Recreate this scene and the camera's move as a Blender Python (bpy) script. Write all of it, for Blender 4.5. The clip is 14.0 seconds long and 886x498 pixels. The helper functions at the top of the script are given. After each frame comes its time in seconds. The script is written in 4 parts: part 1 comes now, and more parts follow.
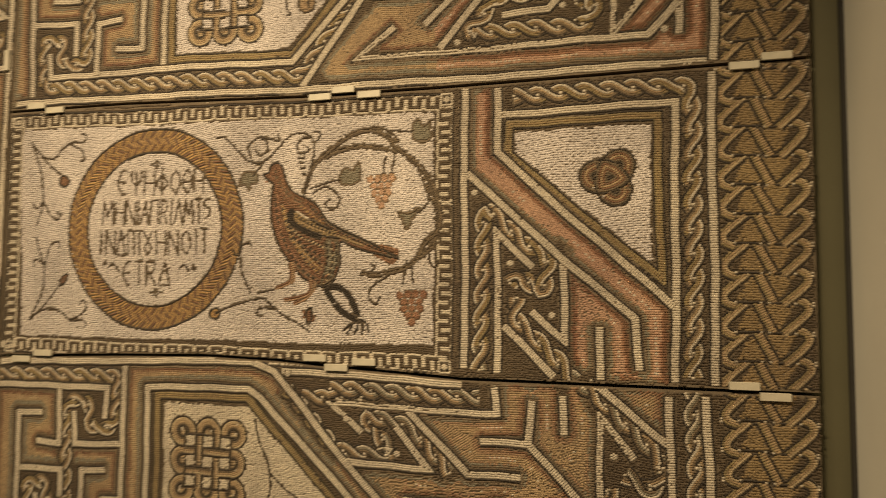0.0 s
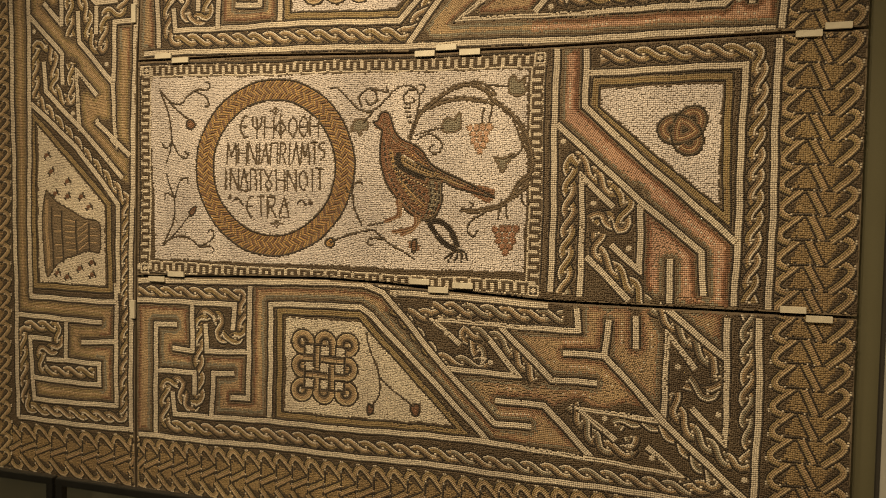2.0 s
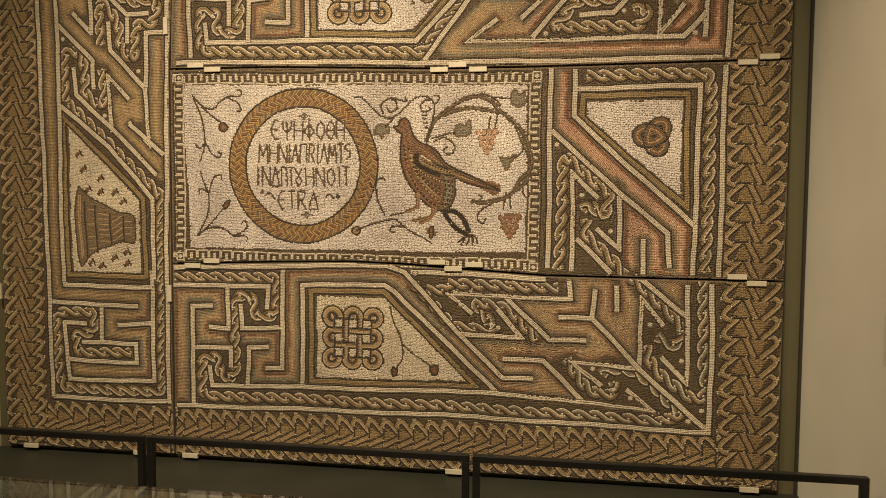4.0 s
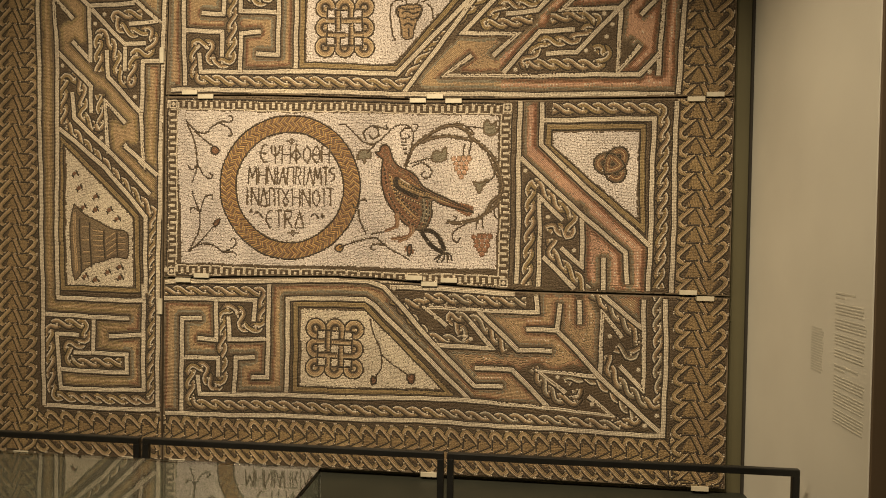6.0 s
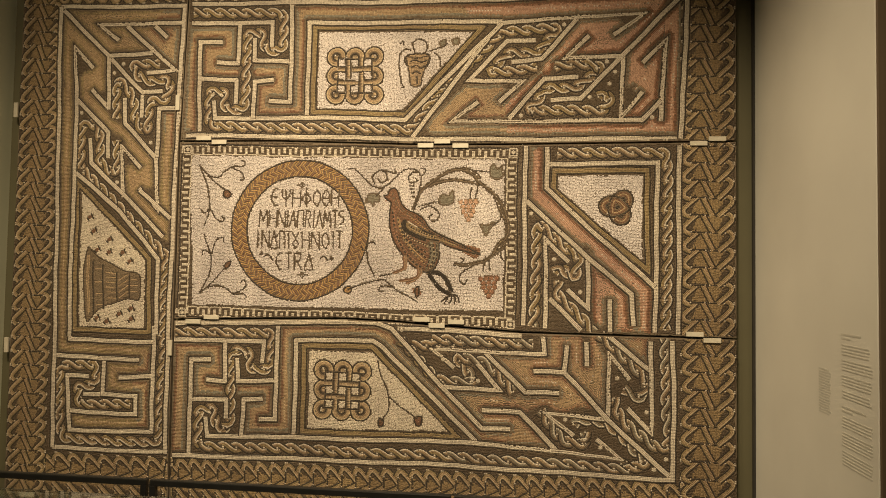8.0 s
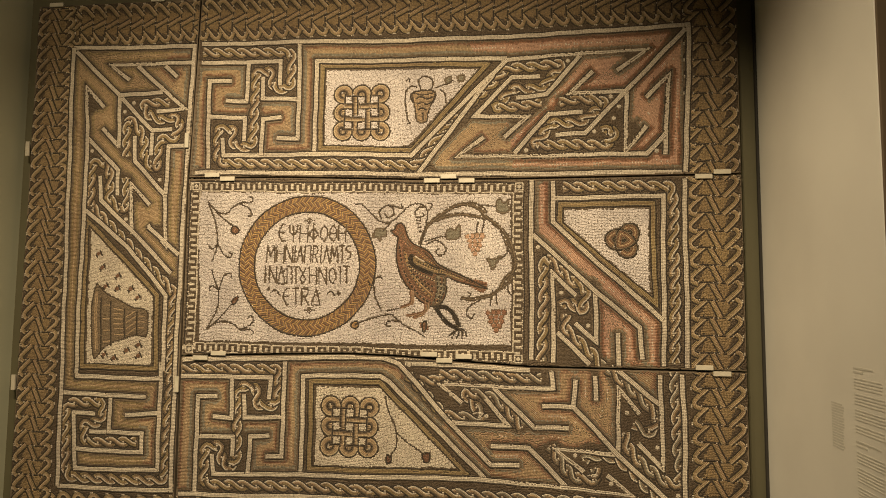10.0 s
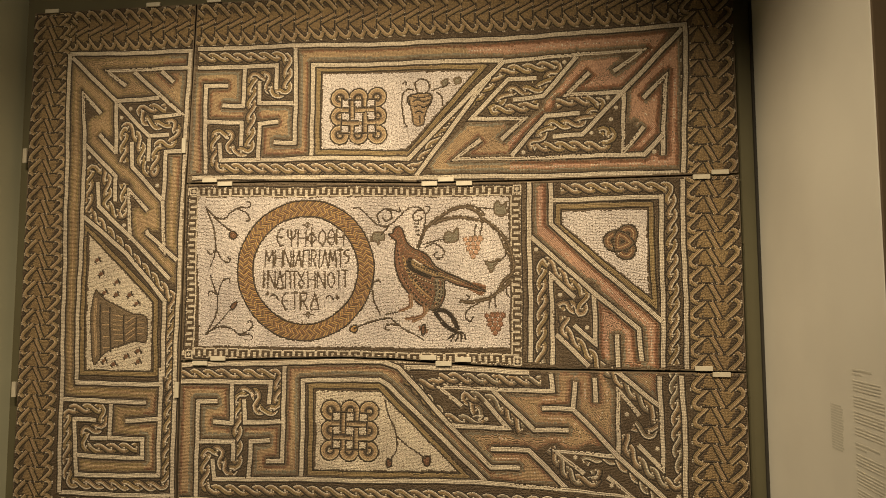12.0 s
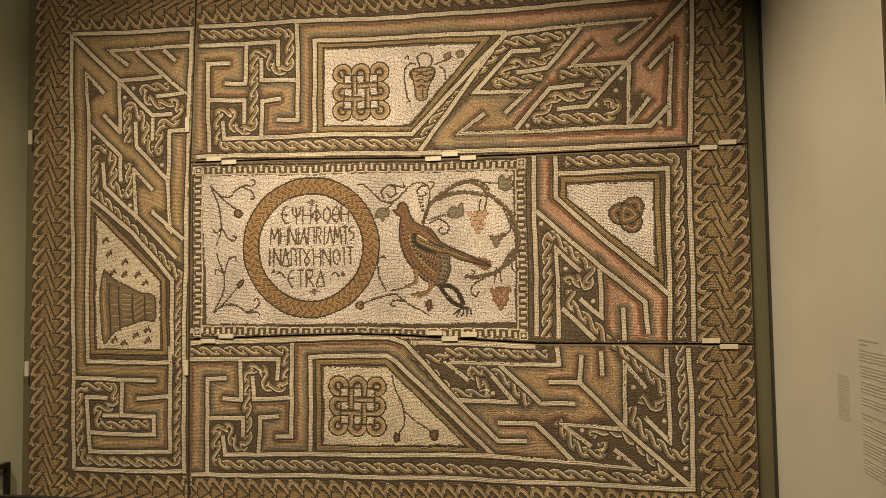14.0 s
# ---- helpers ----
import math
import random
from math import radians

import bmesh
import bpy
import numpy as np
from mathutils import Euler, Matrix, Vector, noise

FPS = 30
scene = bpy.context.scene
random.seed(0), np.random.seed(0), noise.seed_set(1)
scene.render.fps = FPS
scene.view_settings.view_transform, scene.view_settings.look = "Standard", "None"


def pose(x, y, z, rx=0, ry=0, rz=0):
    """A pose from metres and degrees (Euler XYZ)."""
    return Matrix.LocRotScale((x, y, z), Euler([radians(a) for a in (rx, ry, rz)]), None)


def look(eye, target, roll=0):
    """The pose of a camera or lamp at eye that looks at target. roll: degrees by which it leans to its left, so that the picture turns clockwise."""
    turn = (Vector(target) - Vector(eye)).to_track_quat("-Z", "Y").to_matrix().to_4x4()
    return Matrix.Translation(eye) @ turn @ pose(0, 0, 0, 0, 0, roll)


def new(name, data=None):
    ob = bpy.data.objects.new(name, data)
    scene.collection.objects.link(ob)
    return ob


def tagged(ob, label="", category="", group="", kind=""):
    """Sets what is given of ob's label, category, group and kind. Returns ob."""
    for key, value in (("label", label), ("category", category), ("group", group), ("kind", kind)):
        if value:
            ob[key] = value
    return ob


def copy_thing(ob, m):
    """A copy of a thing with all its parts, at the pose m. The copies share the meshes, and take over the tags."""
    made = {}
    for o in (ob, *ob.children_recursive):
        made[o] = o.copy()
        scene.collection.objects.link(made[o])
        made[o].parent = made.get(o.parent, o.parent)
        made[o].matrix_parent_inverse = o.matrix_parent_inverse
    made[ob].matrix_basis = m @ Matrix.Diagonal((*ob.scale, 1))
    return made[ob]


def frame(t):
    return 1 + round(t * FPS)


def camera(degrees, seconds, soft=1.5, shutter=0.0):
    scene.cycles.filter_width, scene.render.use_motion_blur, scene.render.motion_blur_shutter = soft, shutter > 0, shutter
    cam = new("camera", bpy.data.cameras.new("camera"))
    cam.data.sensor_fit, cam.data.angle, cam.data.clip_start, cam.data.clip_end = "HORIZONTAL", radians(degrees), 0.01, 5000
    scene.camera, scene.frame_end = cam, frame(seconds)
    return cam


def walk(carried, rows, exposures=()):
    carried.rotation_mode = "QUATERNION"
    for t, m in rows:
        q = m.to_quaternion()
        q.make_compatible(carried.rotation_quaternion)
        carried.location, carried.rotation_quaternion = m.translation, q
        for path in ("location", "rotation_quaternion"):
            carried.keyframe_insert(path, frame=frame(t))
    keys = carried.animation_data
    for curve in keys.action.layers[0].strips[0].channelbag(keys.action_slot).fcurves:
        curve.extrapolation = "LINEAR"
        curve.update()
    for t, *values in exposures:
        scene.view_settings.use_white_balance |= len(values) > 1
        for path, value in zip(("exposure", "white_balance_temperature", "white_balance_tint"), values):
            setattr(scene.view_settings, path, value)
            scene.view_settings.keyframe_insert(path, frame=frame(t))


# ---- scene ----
cam = camera(65.5, 14.0, soft=0.95, shutter=0.4)
PATH = [
    (0, (2.684, -2.482, 1.448), (2.018, 0.026, 1.597), 0.2),
    (0.5, (2.720, -2.497, 1.421), (1.802, -0.066, 1.517), 2),
    (1, (2.568, -2.678, 1.342), (1.725, -0.222, 1.470), 2.8),
    (1.5, (2.497, -2.824, 1.441), (1.759, -0.330, 1.416), 0.1),
    (2, (2.461, -2.983, 1.441), (1.756, -0.482, 1.347), 1.1),
    (2.5, (2.393, -3.176, 1.441), (1.721, -0.671, 1.258), 1.1),
    (2.7, (2.302, -3.250, 1.467), (1.704, -0.729, 1.246), -0.1),
    (4.8, (2.067, -3.886, 1.447), (1.821, -1.300, 1.342), 0.5),
    (5, (2.068, -3.929, 1.460), (1.855, -1.340, 1.342), 0.1),
    (5.5, (2.149, -3.952, 1.446), (1.872, -1.369, 1.347), 0.6),
    (6, (2.092, -3.965, 1.437), (1.823, -1.379, 1.379), 0.9),
    (6.5, (2.098, -3.983, 1.425), (1.825, -1.397, 1.425), 0.5),
    (7, (2.126, -3.998, 1.452), (1.829, -1.414, 1.469), 0.8),
    (7.5, (2.110, -4.007, 1.429), (1.811, -1.425, 1.489), 0.9),
    (10, (2.092, -4.020, 1.447), (1.771, -1.450, 1.669), 0.5),
    (10.5, (2.087, -4.026, 1.474), (1.785, -1.453, 1.712), 0.7),
    (11, (2.105, -4.020, 1.469), (1.793, -1.450, 1.702), 0.3),
    (11.5, (2.106, -4.020, 1.480), (1.786, -1.450, 1.700), 0.1),
    (12, (2.110, -4.018, 1.486), (1.784, -1.447, 1.695), -0.1),
    (12.5, (2.109, -4.018, 1.486), (1.778, -1.446, 1.677), -0.1),
    (13, (2.119, -4.018, 1.478), (1.777, -1.447, 1.646), -0.2),
    (13.5, (2.137, -4.008, 1.472), (1.785, -1.437, 1.619), -0.5),
    (14, (2.148, -4.001, 1.469), (1.777, -1.431, 1.597), -0.8),
]
walk(cam, [(t, look(eye, target, roll)) for t, eye, target, roll in PATH],
     [(0, -0.35, 6950, 10), (2.7, -0.33, 6900, 10), (4.8, -0.05, 6500, 10), (14, 0.0, 6500, 10)])

# ---- light ----
world = bpy.data.worlds.new("world")
scene.world = world
world.use_nodes = True
world.node_tree.nodes["Background"].inputs[0].default_value = (1.0, 0.78, 0.5, 1)
world.node_tree.nodes["Background"].inputs[1].default_value = 0.02
scene.view_settings.exposure = 0.0


def spot(eye, target, watts, angle, blend=0.9, size=0.06, tint=(1.0, 0.79, 0.5)):
    lamp = bpy.data.lights.new("unseen_spot", "SPOT")
    lamp.energy, lamp.spot_size, lamp.spot_blend, lamp.shadow_soft_size = watts, radians(angle), blend, size
    lamp.color = tint
    ob = new("unseen_spot", lamp)
    ob.matrix_world = look(eye, target)
    return ob


# Spots out of view, added to light the mosaic, both side walls and floor.
spot((0.1, -3.1, 4.25), (0.6, 0.0, 1.0), 705, 75, 1.0)
spot((1.9, -3.1, 4.25), (1.55, 0.0, 1.1), 655, 74, 1.0)
spot((1.3, -3.2, 4.25), (3.395, -0.8, 1.05), 365, 59, 1.0)
spot((-0.6, -2.2, 4.25), (-1.2, -0.6, 2.2), 65, 110, 1.0)
spot((1.2, -4.6, 4.3), (1.2, -4.4, 0.0), 160, 120)

# ---- materials ----
def nodes_of(name):
    m = bpy.data.materials.new(name)
    m.use_nodes = True
    nt = m.node_tree
    return m, nt, nt.nodes["Principled BSDF"]


def link(nt, a, b):
    nt.links.new(a, b)


def surface(name, low, high, scale=8.0, rough=0.7, bump=0.1, fine=120.0, metallic=0.0):
    """A surface that varies between two colours in stains and in grain."""
    m, nt, bsdf = nodes_of(name)
    co = nt.nodes.new("ShaderNodeTexCoord")
    n1 = nt.nodes.new("ShaderNodeTexNoise")
    n1.inputs["Scale"].default_value, n1.inputs["Detail"].default_value = scale, 6
    n2 = nt.nodes.new("ShaderNodeTexNoise")
    n2.inputs["Scale"].default_value, n2.inputs["Detail"].default_value = fine, 3
    mix = nt.nodes.new("ShaderNodeMath")
    mix.operation = "MULTIPLY_ADD"
    mix.inputs[1].default_value = 0.35
    ramp = nt.nodes.new("ShaderNodeValToRGB")
    ramp.color_ramp.elements[0].color, ramp.color_ramp.elements[1].color = (*low, 1), (*high, 1)
    ramp.color_ramp.elements[0].position, ramp.color_ramp.elements[1].position = 0.4, 0.85
    bp = nt.nodes.new("ShaderNodeBump")
    bp.inputs["Strength"].default_value, bp.inputs["Distance"].default_value = bump, 0.002
    for n in (n1, n2):
        link(nt, co.outputs["Object"], n.inputs["Vector"])
    link(nt, n2.outputs["Fac"], mix.inputs[0])
    link(nt, n1.outputs["Fac"], mix.inputs[2])
    link(nt, mix.outputs[0], ramp.inputs["Fac"])
    link(nt, ramp.outputs["Color"], bsdf.inputs["Base Color"])
    link(nt, n2.outputs["Fac"], bp.inputs["Height"])
    link(nt, bp.outputs["Normal"], bsdf.inputs["Normal"])
    bsdf.inputs["Roughness"].default_value, bsdf.inputs["Metallic"].default_value = rough, metallic
    return m


PLASTER = surface("white_wall_paint", (0.62, 0.6, 0.54), (0.72, 0.7, 0.63), 1.5, 0.8, 0.08, 200)
SAGE = surface("sage_wall_paint", (0.085, 0.076, 0.04), (0.11, 0.1, 0.055), 1.5, 0.75, 0.08, 200)
PALE_SAGE = surface("pale_green_wall_paint", (0.42, 0.42, 0.3), (0.5, 0.5, 0.37), 1.5, 0.75, 0.08, 200)
BROWN = surface("brown_wall_paint", (0.1, 0.07, 0.04), (0.13, 0.09, 0.055), 1.5, 0.75, 0.08, 200)
FLOOR = surface("dark_floor_lino", (0.02, 0.022, 0.017), (0.032, 0.034, 0.026), 3.0, 0.5, 0.05, 300)
CEILING = surface("ceiling_paint", (0.3, 0.29, 0.26), (0.36, 0.35, 0.31), 1.5, 0.85, 0.05, 200)
BLACK = surface("black_powder_coat", (0.006, 0.006, 0.006), (0.011, 0.011, 0.0105), 12, 0.38, 0.05, 700)
BRACKET = surface("cream_painted_metal", (0.46, 0.42, 0.33), (0.56, 0.51, 0.41), 30, 0.5, 0.05, 300)
MORTAR = surface("lime_mortar", (0.11, 0.083, 0.055), (0.17, 0.13, 0.088), 20, 0.9, 0.3, 400)
GAP_SHADE = surface("corner_gap_shade", (0.02, 0.018, 0.015), (0.03, 0.026, 0.02), 10, 0.8, 0.1, 300)
INK = surface("grey_label_print", (0.52, 0.505, 0.44), (0.59, 0.57, 0.5), 60, 0.7, 0.0, 600)
PLINTH = surface("grey_plinth_paint", (0.16, 0.155, 0.13), (0.2, 0.195, 0.165), 4, 0.5, 0.05, 200)
LINING = surface("pale_reflection_lining", (0.68, 0.66, 0.6), (0.76, 0.74, 0.68), 6, 0.8, 0.1, 300)

GLASS, nt, bsdf = nodes_of("clear_glass")
bsdf.inputs["Base Color"].default_value = (0.93, 0.98, 0.95, 1)
bsdf.inputs["Roughness"].default_value = 0.015
bsdf.inputs["Transmission Weight"].default_value = 1.0
bsdf.inputs["IOR"].default_value = 1.5


# ---- building helpers ----
def box(bm, x0, x1, y0, y1, z0, z1, bevel=0.0):
    r = bmesh.ops.create_cube(bm, size=1.0, matrix=Matrix.Translation(((x0 + x1) / 2, (y0 + y1) / 2, (z0 + z1) / 2)) @ Matrix.Diagonal((x1 - x0, y1 - y0, z1 - z0, 1)))
    if bevel:
        edges = {e for v in r["verts"] for e in v.link_edges}
        bmesh.ops.bevel(bm, geom=list(edges), offset=bevel, segments=2, affect="EDGES", profile=0.5)
    return bm


def part(name, bm, material, parent=None, label=""):
    me = bpy.data.meshes.new(name)
    bm.to_mesh(me)
    bm.free()
    me.materials.append(material)
    ob = new(name, me)
    ob.parent = parent
    return tagged(ob, label)


def slab(name, material, *dims, bevel=0.0, parent=None, label=""):
    return part(name, box(bmesh.new(), *dims, bevel), material, parent, label)


# ---- the room ----
RW, LW, BW = 3.395, -1.185, 0.046
tagged(slab("floor", FLOOR, -1.4, 6.6, -7.2, 0.26, -0.1, 0.0), "dark grey-green smooth gallery floor", "floor", kind="structure")
tagged(slab("ceiling", CEILING, -1.4, 6.6, -7.2, 0.26, 4.6, 4.7), "plain grey painted gallery ceiling", "ceiling", kind="structure")
tagged(slab("wall_north", SAGE, LW, RW + 0.16, BW, BW + 0.2, 0.0, 4.6), "sage green painted wall behind the mosaic", "wall", kind="structure")
tagged(slab("wall_west", PALE_SAGE, LW - 0.2, LW, -7.0, BW + 0.2, 0.0, 4.6), "pale green painted side wall", "wall", kind="structure")
tagged(slab("wall_partition", PLASTER, RW, RW + 0.16, -1.31, BW - 0.004, 0.0, 4.6, bevel=0.003), "cream white painted partition wall beside the mosaic", "wall", kind="structure")
tagged(slab("wall_northeast", BROWN, RW + 0.16, 6.4, BW, BW + 0.2, 0.0, 4.6), "dark brown painted wall", "wall", kind="structure")
tagged(slab("wall_east", BROWN, 6.4, 6.6, -7.0, BW + 0.2, 0.0, 4.6), "dark brown painted wall", "wall", kind="structure")
tagged(slab("wall_south", BROWN, LW - 0.2, 6.6, -7.2, -7.0, 0.0, 4.6), "dark brown painted wall", "wall", kind="structure")
# Solid dark strip that paints in the shade of the corner gap.
tagged(slab("trim", GAP_SHADE, RW - 0.014, RW - 0.001, BW - 0.02, BW - 0.001, 0.0, 4.6), "dark strip standing in for the shade of the wall corner gap", "trim", kind="structure")


tagged(slab("trim", BROWN, RW + 0.002, RW + 0.165, -1.325, -1.312, 0.0, 4.6, bevel=0.002), "dark brown end panel of the partition", "trim", kind="structure")

# ---- barriers ----
def barrier(x0, x1, top=0.445):
    ob = new("barrier")
    s = 0.03
    slab("top_rail", BLACK, x0, x1, -s / 2, s / 2, top - s, top, bevel=0.004, parent=ob)
    for x in (x0, x1 - s):
        slab("post", BLACK, x, x + s, -s / 2 + 0.001, s / 2 - 0.001, 0.0, top - s + 0.002, bevel=0.003, parent=ob)
    return tagged(ob, "low black metal barrier standing in front of the mosaic", "barrier", "low barriers")


for x0, x1 in ((-1.12, 0.335), (0.35, 1.79), (1.805, 3.33)):
    b = barrier(x0, x1)
    b.location = (0, -0.87, 0)

side = barrier(0.0, 1.2, 0.4)
side.matrix_basis = pose(-1.155, -0.1, 0, 0, 0, -90)

# ---- glass display case ----
case = tagged(new("display_case"), "glass-topped display case on a grey plinth", "display case")
cx0, cx1, cy0, cy1, cz = 0.15, 1.63, -3.1, -2.33, 0.86
slab("plinth", PLINTH, cx0 + 0.02, cx1 - 0.02, cy0 + 0.02, cy1 - 0.02, 0.0, 0.62, bevel=0.004, parent=case)
# Pale board added so that the reflection in the top looks bright and milky.
slab("lining", LINING, cx0 + 0.03, cx1 - 0.03, cy0 + 0.03, cy1 - 0.03, 0.62, 0.635, parent=case, label="pale lining board added to brighten the reflection in the glass top")
g = 0.01
for name, dims in (("glass_top", (cx0, cx1, cy0, cy1, cz - g, cz)), ("glass_side", (cx0, cx0 + g, cy0, cy1, 0.58, cz - g - 0.001)), ("glass_side", (cx1 - g, cx1, cy0, cy1, 0.58, cz - g - 0.001)),
                   ("glass_side", (cx0 + g + 0.001, cx1 - g - 0.001, cy0, cy0 + g, 0.58, cz - g - 0.001)), ("glass_side", (cx0 + g + 0.001, cx1 - g - 0.001, cy1 - g, cy1, 0.58, cz - g - 0.001))):
    slab(name, GLASS, *dims, bevel=0.001, parent=case).visible_shadow = False

# ---- wall label and its painted shadow ----
label = tagged(new("wall_label_or_shadow"), "grey printed text label on the cream partition", "label")
random.seed(4)
z = 1.225
for k, (rows, length) in enumerate(((2, 0.17), (4, 0.24), (4, 0.25), (4, 0.25), (3, 0.24), (0, 0), (2, 0.2), (4, 0.25), (5, 0.25), (5, 0.25))):
    for r in range(rows):
        h = 0.0075 if length < 0.21 else 0.005
        ln = length * (0.45 if r == 1 and length < 0.21 else random.uniform(0.93, 1.0))
        slab("text_or_shadow_bar", INK, RW - 0.0015, RW - 0.0003, -1.02 - ln, -1.02, z - h, z, parent=label)
        z -= 0.016 if length < 0.21 else 0.0125
    z -= 0.012

# Faint bars a little darker than the wall paint in the label's shadow.
shadow_tone = surface("painted_label_shadow", (0.5, 0.485, 0.43), (0.58, 0.565, 0.5), 40, 0.8, 0.0, 400)
label_shadow = tagged(new("wall_label_or_shadow"), "shadow of the text label, painted as faint bars on the cream partition", "label")
z = 1.06
for r in range(17):
    slab("text_or_shadow_bar", shadow_tone, RW - 0.0012, RW - 0.0003, -0.8 - random.uniform(0.1, 0.12), -0.8, z - 0.007, z, parent=label_shadow)
    z -= 0.0115

# ---- the mosaic: every stone is laid along the lines of the design ----
R = 0.0082                              # one row of stones
MX0, MX1, MZ0, MZ1 = -1.1, 3.284, 0.035, 3.398
STONES = {
    "k": ("black_brown_stone", (0.032, 0.022, 0.014)), "d": ("dark_brown_stone", (0.085, 0.058, 0.034)), "w": ("cream_stone", (0.56, 0.485, 0.385)), "l": ("light_tan_stone", (0.45, 0.345, 0.215)), "m": ("rose_brown_stone", (0.29, 0.178, 0.105)),
    "c": ("ivory_field_stone", (0.585, 0.522, 0.485)), "t": ("tan_stone", (0.345, 0.24, 0.138)), "o": ("olive_stone", (0.255, 0.19, 0.095)),
    "y": ("ochre_stone", (0.36, 0.215, 0.085)), "r": ("red_stone", (0.29, 0.145, 0.085)), "p": ("pink_stone", (0.46, 0.28, 0.19)),
    "g": ("grey_brown_stone", (0.165, 0.118, 0.073)), "b": ("brown_stone", (0.165, 0.082, 0.045)), "e": ("grey_green_stone", (0.21, 0.185, 0.135)),
    "h": ("dull_brown_stone", (0.132, 0.094, 0.058)), "n": ("khaki_stone", (0.26, 0.178, 0.088)),
}
CODES = list(STONES)
TAGS = ["field", "white_band", "shaded_band", "olive_band", "guilloche", "border_braid", "meander", "medallion_ring", "inscription", "vine_scroll", "bird", "knot", "basket", "beehive", "dots"]


def stone(name, colour):
    m, nt, bsdf = nodes_of(name)
    geo = nt.nodes.new("ShaderNodeNewGeometry")
    co = nt.nodes.new("ShaderNodeTexCoord")
    big = nt.nodes.new("ShaderNodeTexNoise")
    big.inputs["Scale"].default_value, big.inputs["Detail"].default_value = 3.0, 5
    grain = nt.nodes.new("ShaderNodeTexNoise")
    grain.inputs["Scale"].default_value = 700
    hsv = nt.nodes.new("ShaderNodeHueSaturation")
    hsv.inputs["Color"].default_value = (*colour, 1)
    val = nt.nodes.new("ShaderNodeMapRange")
    val.inputs["To Min"].default_value, val.inputs["To Max"].default_value = (0.82, 1.13) if max(colour) > 0.4 else (0.82, 1.18)
    stain = nt.nodes.new("ShaderNodeMapRange")
    stain.inputs["From Min"].default_value, stain.inputs["From Max"].default_value = 0.3, 0.7
    stain.inputs["To Min"].default_value, stain.inputs["To Max"].default_value = 0.78, 1.16
    mul = nt.nodes.new("ShaderNodeMath")
    mul.operation = "MULTIPLY"
    hue = nt.nodes.new("ShaderNodeMapRange")
    hue.inputs["To Min"].default_value, hue.inputs["To Max"].default_value = 0.488, 0.512
    link(nt, co.outputs["Object"], big.inputs["Vector"])
    link(nt, co.outputs["Object"], grain.inputs["Vector"])
    link(nt, geo.outputs["Random Per Island"], val.inputs["Value"])
    link(nt, big.outputs["Fac"], stain.inputs["Value"])
    link(nt, val.outputs[0], mul.inputs[0])
    link(nt, stain.outputs[0], mul.inputs[1])
    link(nt, big.outputs["Fac"], hue.inputs["Value"])
    link(nt, hue.outputs[0], hsv.inputs["Hue"])
    link(nt, mul.outputs[0], hsv.inputs["Value"])
    link(nt, hsv.outputs["Color"], bsdf.inputs["Base Color"])
    bp = nt.nodes.new("ShaderNodeBump")
    bp.inputs["Strength"].default_value, bp.inputs["Distance"].default_value = 0.25, 0.001
    link(nt, grain.outputs["Fac"], bp.inputs["Height"])
    link(nt, bp.outputs["Normal"], bsdf.inputs["Normal"])
    bsdf.inputs["Roughness"].default_value = 0.62
    return m


STONE_MATERIALS = [stone(*STONES[c]) for c in CODES]
rng = np.random.default_rng(7)
RES = 0.002
NX, NZ = int((MX1 - MX0) / RES) + 2, int((MZ1 - MZ0) / RES) + 2
taken = np.zeros((NX, NZ), bool)
ground = np.full((NX // 2 + 1, NZ // 2 + 1), CODES.index("d"), np.uint8)
LAID = []                               # blocks of x, z, tangent x, tangent z, half length, half width, colour, tag
UV = np.array([(a, b) for a in (-0.8, -0.27, 0.27, 0.8) for b in (-0.8, -0.27, 0.27, 0.8)])
FULL = np.array([(a, b) for a in np.linspace(-1, 1, 6) for b in np.linspace(-1, 1, 6)])


def cells(c, t, half, uv):
    n = np.stack([-t[:, 1], t[:, 0]], 1)
    p = c[:, None] + t[:, None] * uv[None, :, :1] * half[0] + n[:, None] * uv[None, :, 1:] * half[1]
    return np.clip(((p[..., 0] - MX0) / RES).astype(int), 0, NX - 1), np.clip(((p[..., 1] - MZ0) / RES).astype(int), 0, NZ - 1)


def put_stones(c, t, colour, tag, half, limit=0.3):
    """Lays stones at the places that are still free."""
    inside = (c[:, 0] > MX0 + 0.003) & (c[:, 0] < MX1 - 0.003) & (c[:, 1] > MZ0 + 0.003) & (c[:, 1] < MZ1 - 0.003)
    c, t = c[inside], t[inside]
    colour = colour[inside] if isinstance(colour, np.ndarray) else np.full(len(c), colour)
    if not len(c):
        return
    i, j = cells(c, t, half, UV)
    free = taken[i, j].mean(1) < limit
    c, t, colour = c[free], t[free], colour[free]
    if not len(c):
        return
    i, j = cells(c, t, half, FULL)
    taken[i, j] = True
    n = len(c)
    LAID.append(np.column_stack([c, t, np.full(n, half[0]), np.full(n, half[1]), colour, np.full(n, TAGS.index(tag))]))


def curve(pts, closed=False, steps=10):
    """A smooth line through the points."""
    p = np.array(pts, float)
    if len(p) < 3:
        return p
    q = np.vstack([p[-2] if closed else 2 * p[0] - p[1], p, p[1] if closed else 2 * p[-1] - p[-2]])
    s = np.linspace(0, 1, steps, endpoint=False)[:, None]
    out = [0.5 * (2 * b + (c - a) * s + (2 * a - 5 * b + 4 * c - d) * s ** 2 + (3 * b - a - 3 * c + d) * s ** 3) for a, b, c, d in zip(q, q[1:], q[2:], q[3:])]
    return np.vstack(out + [p[-1:]])


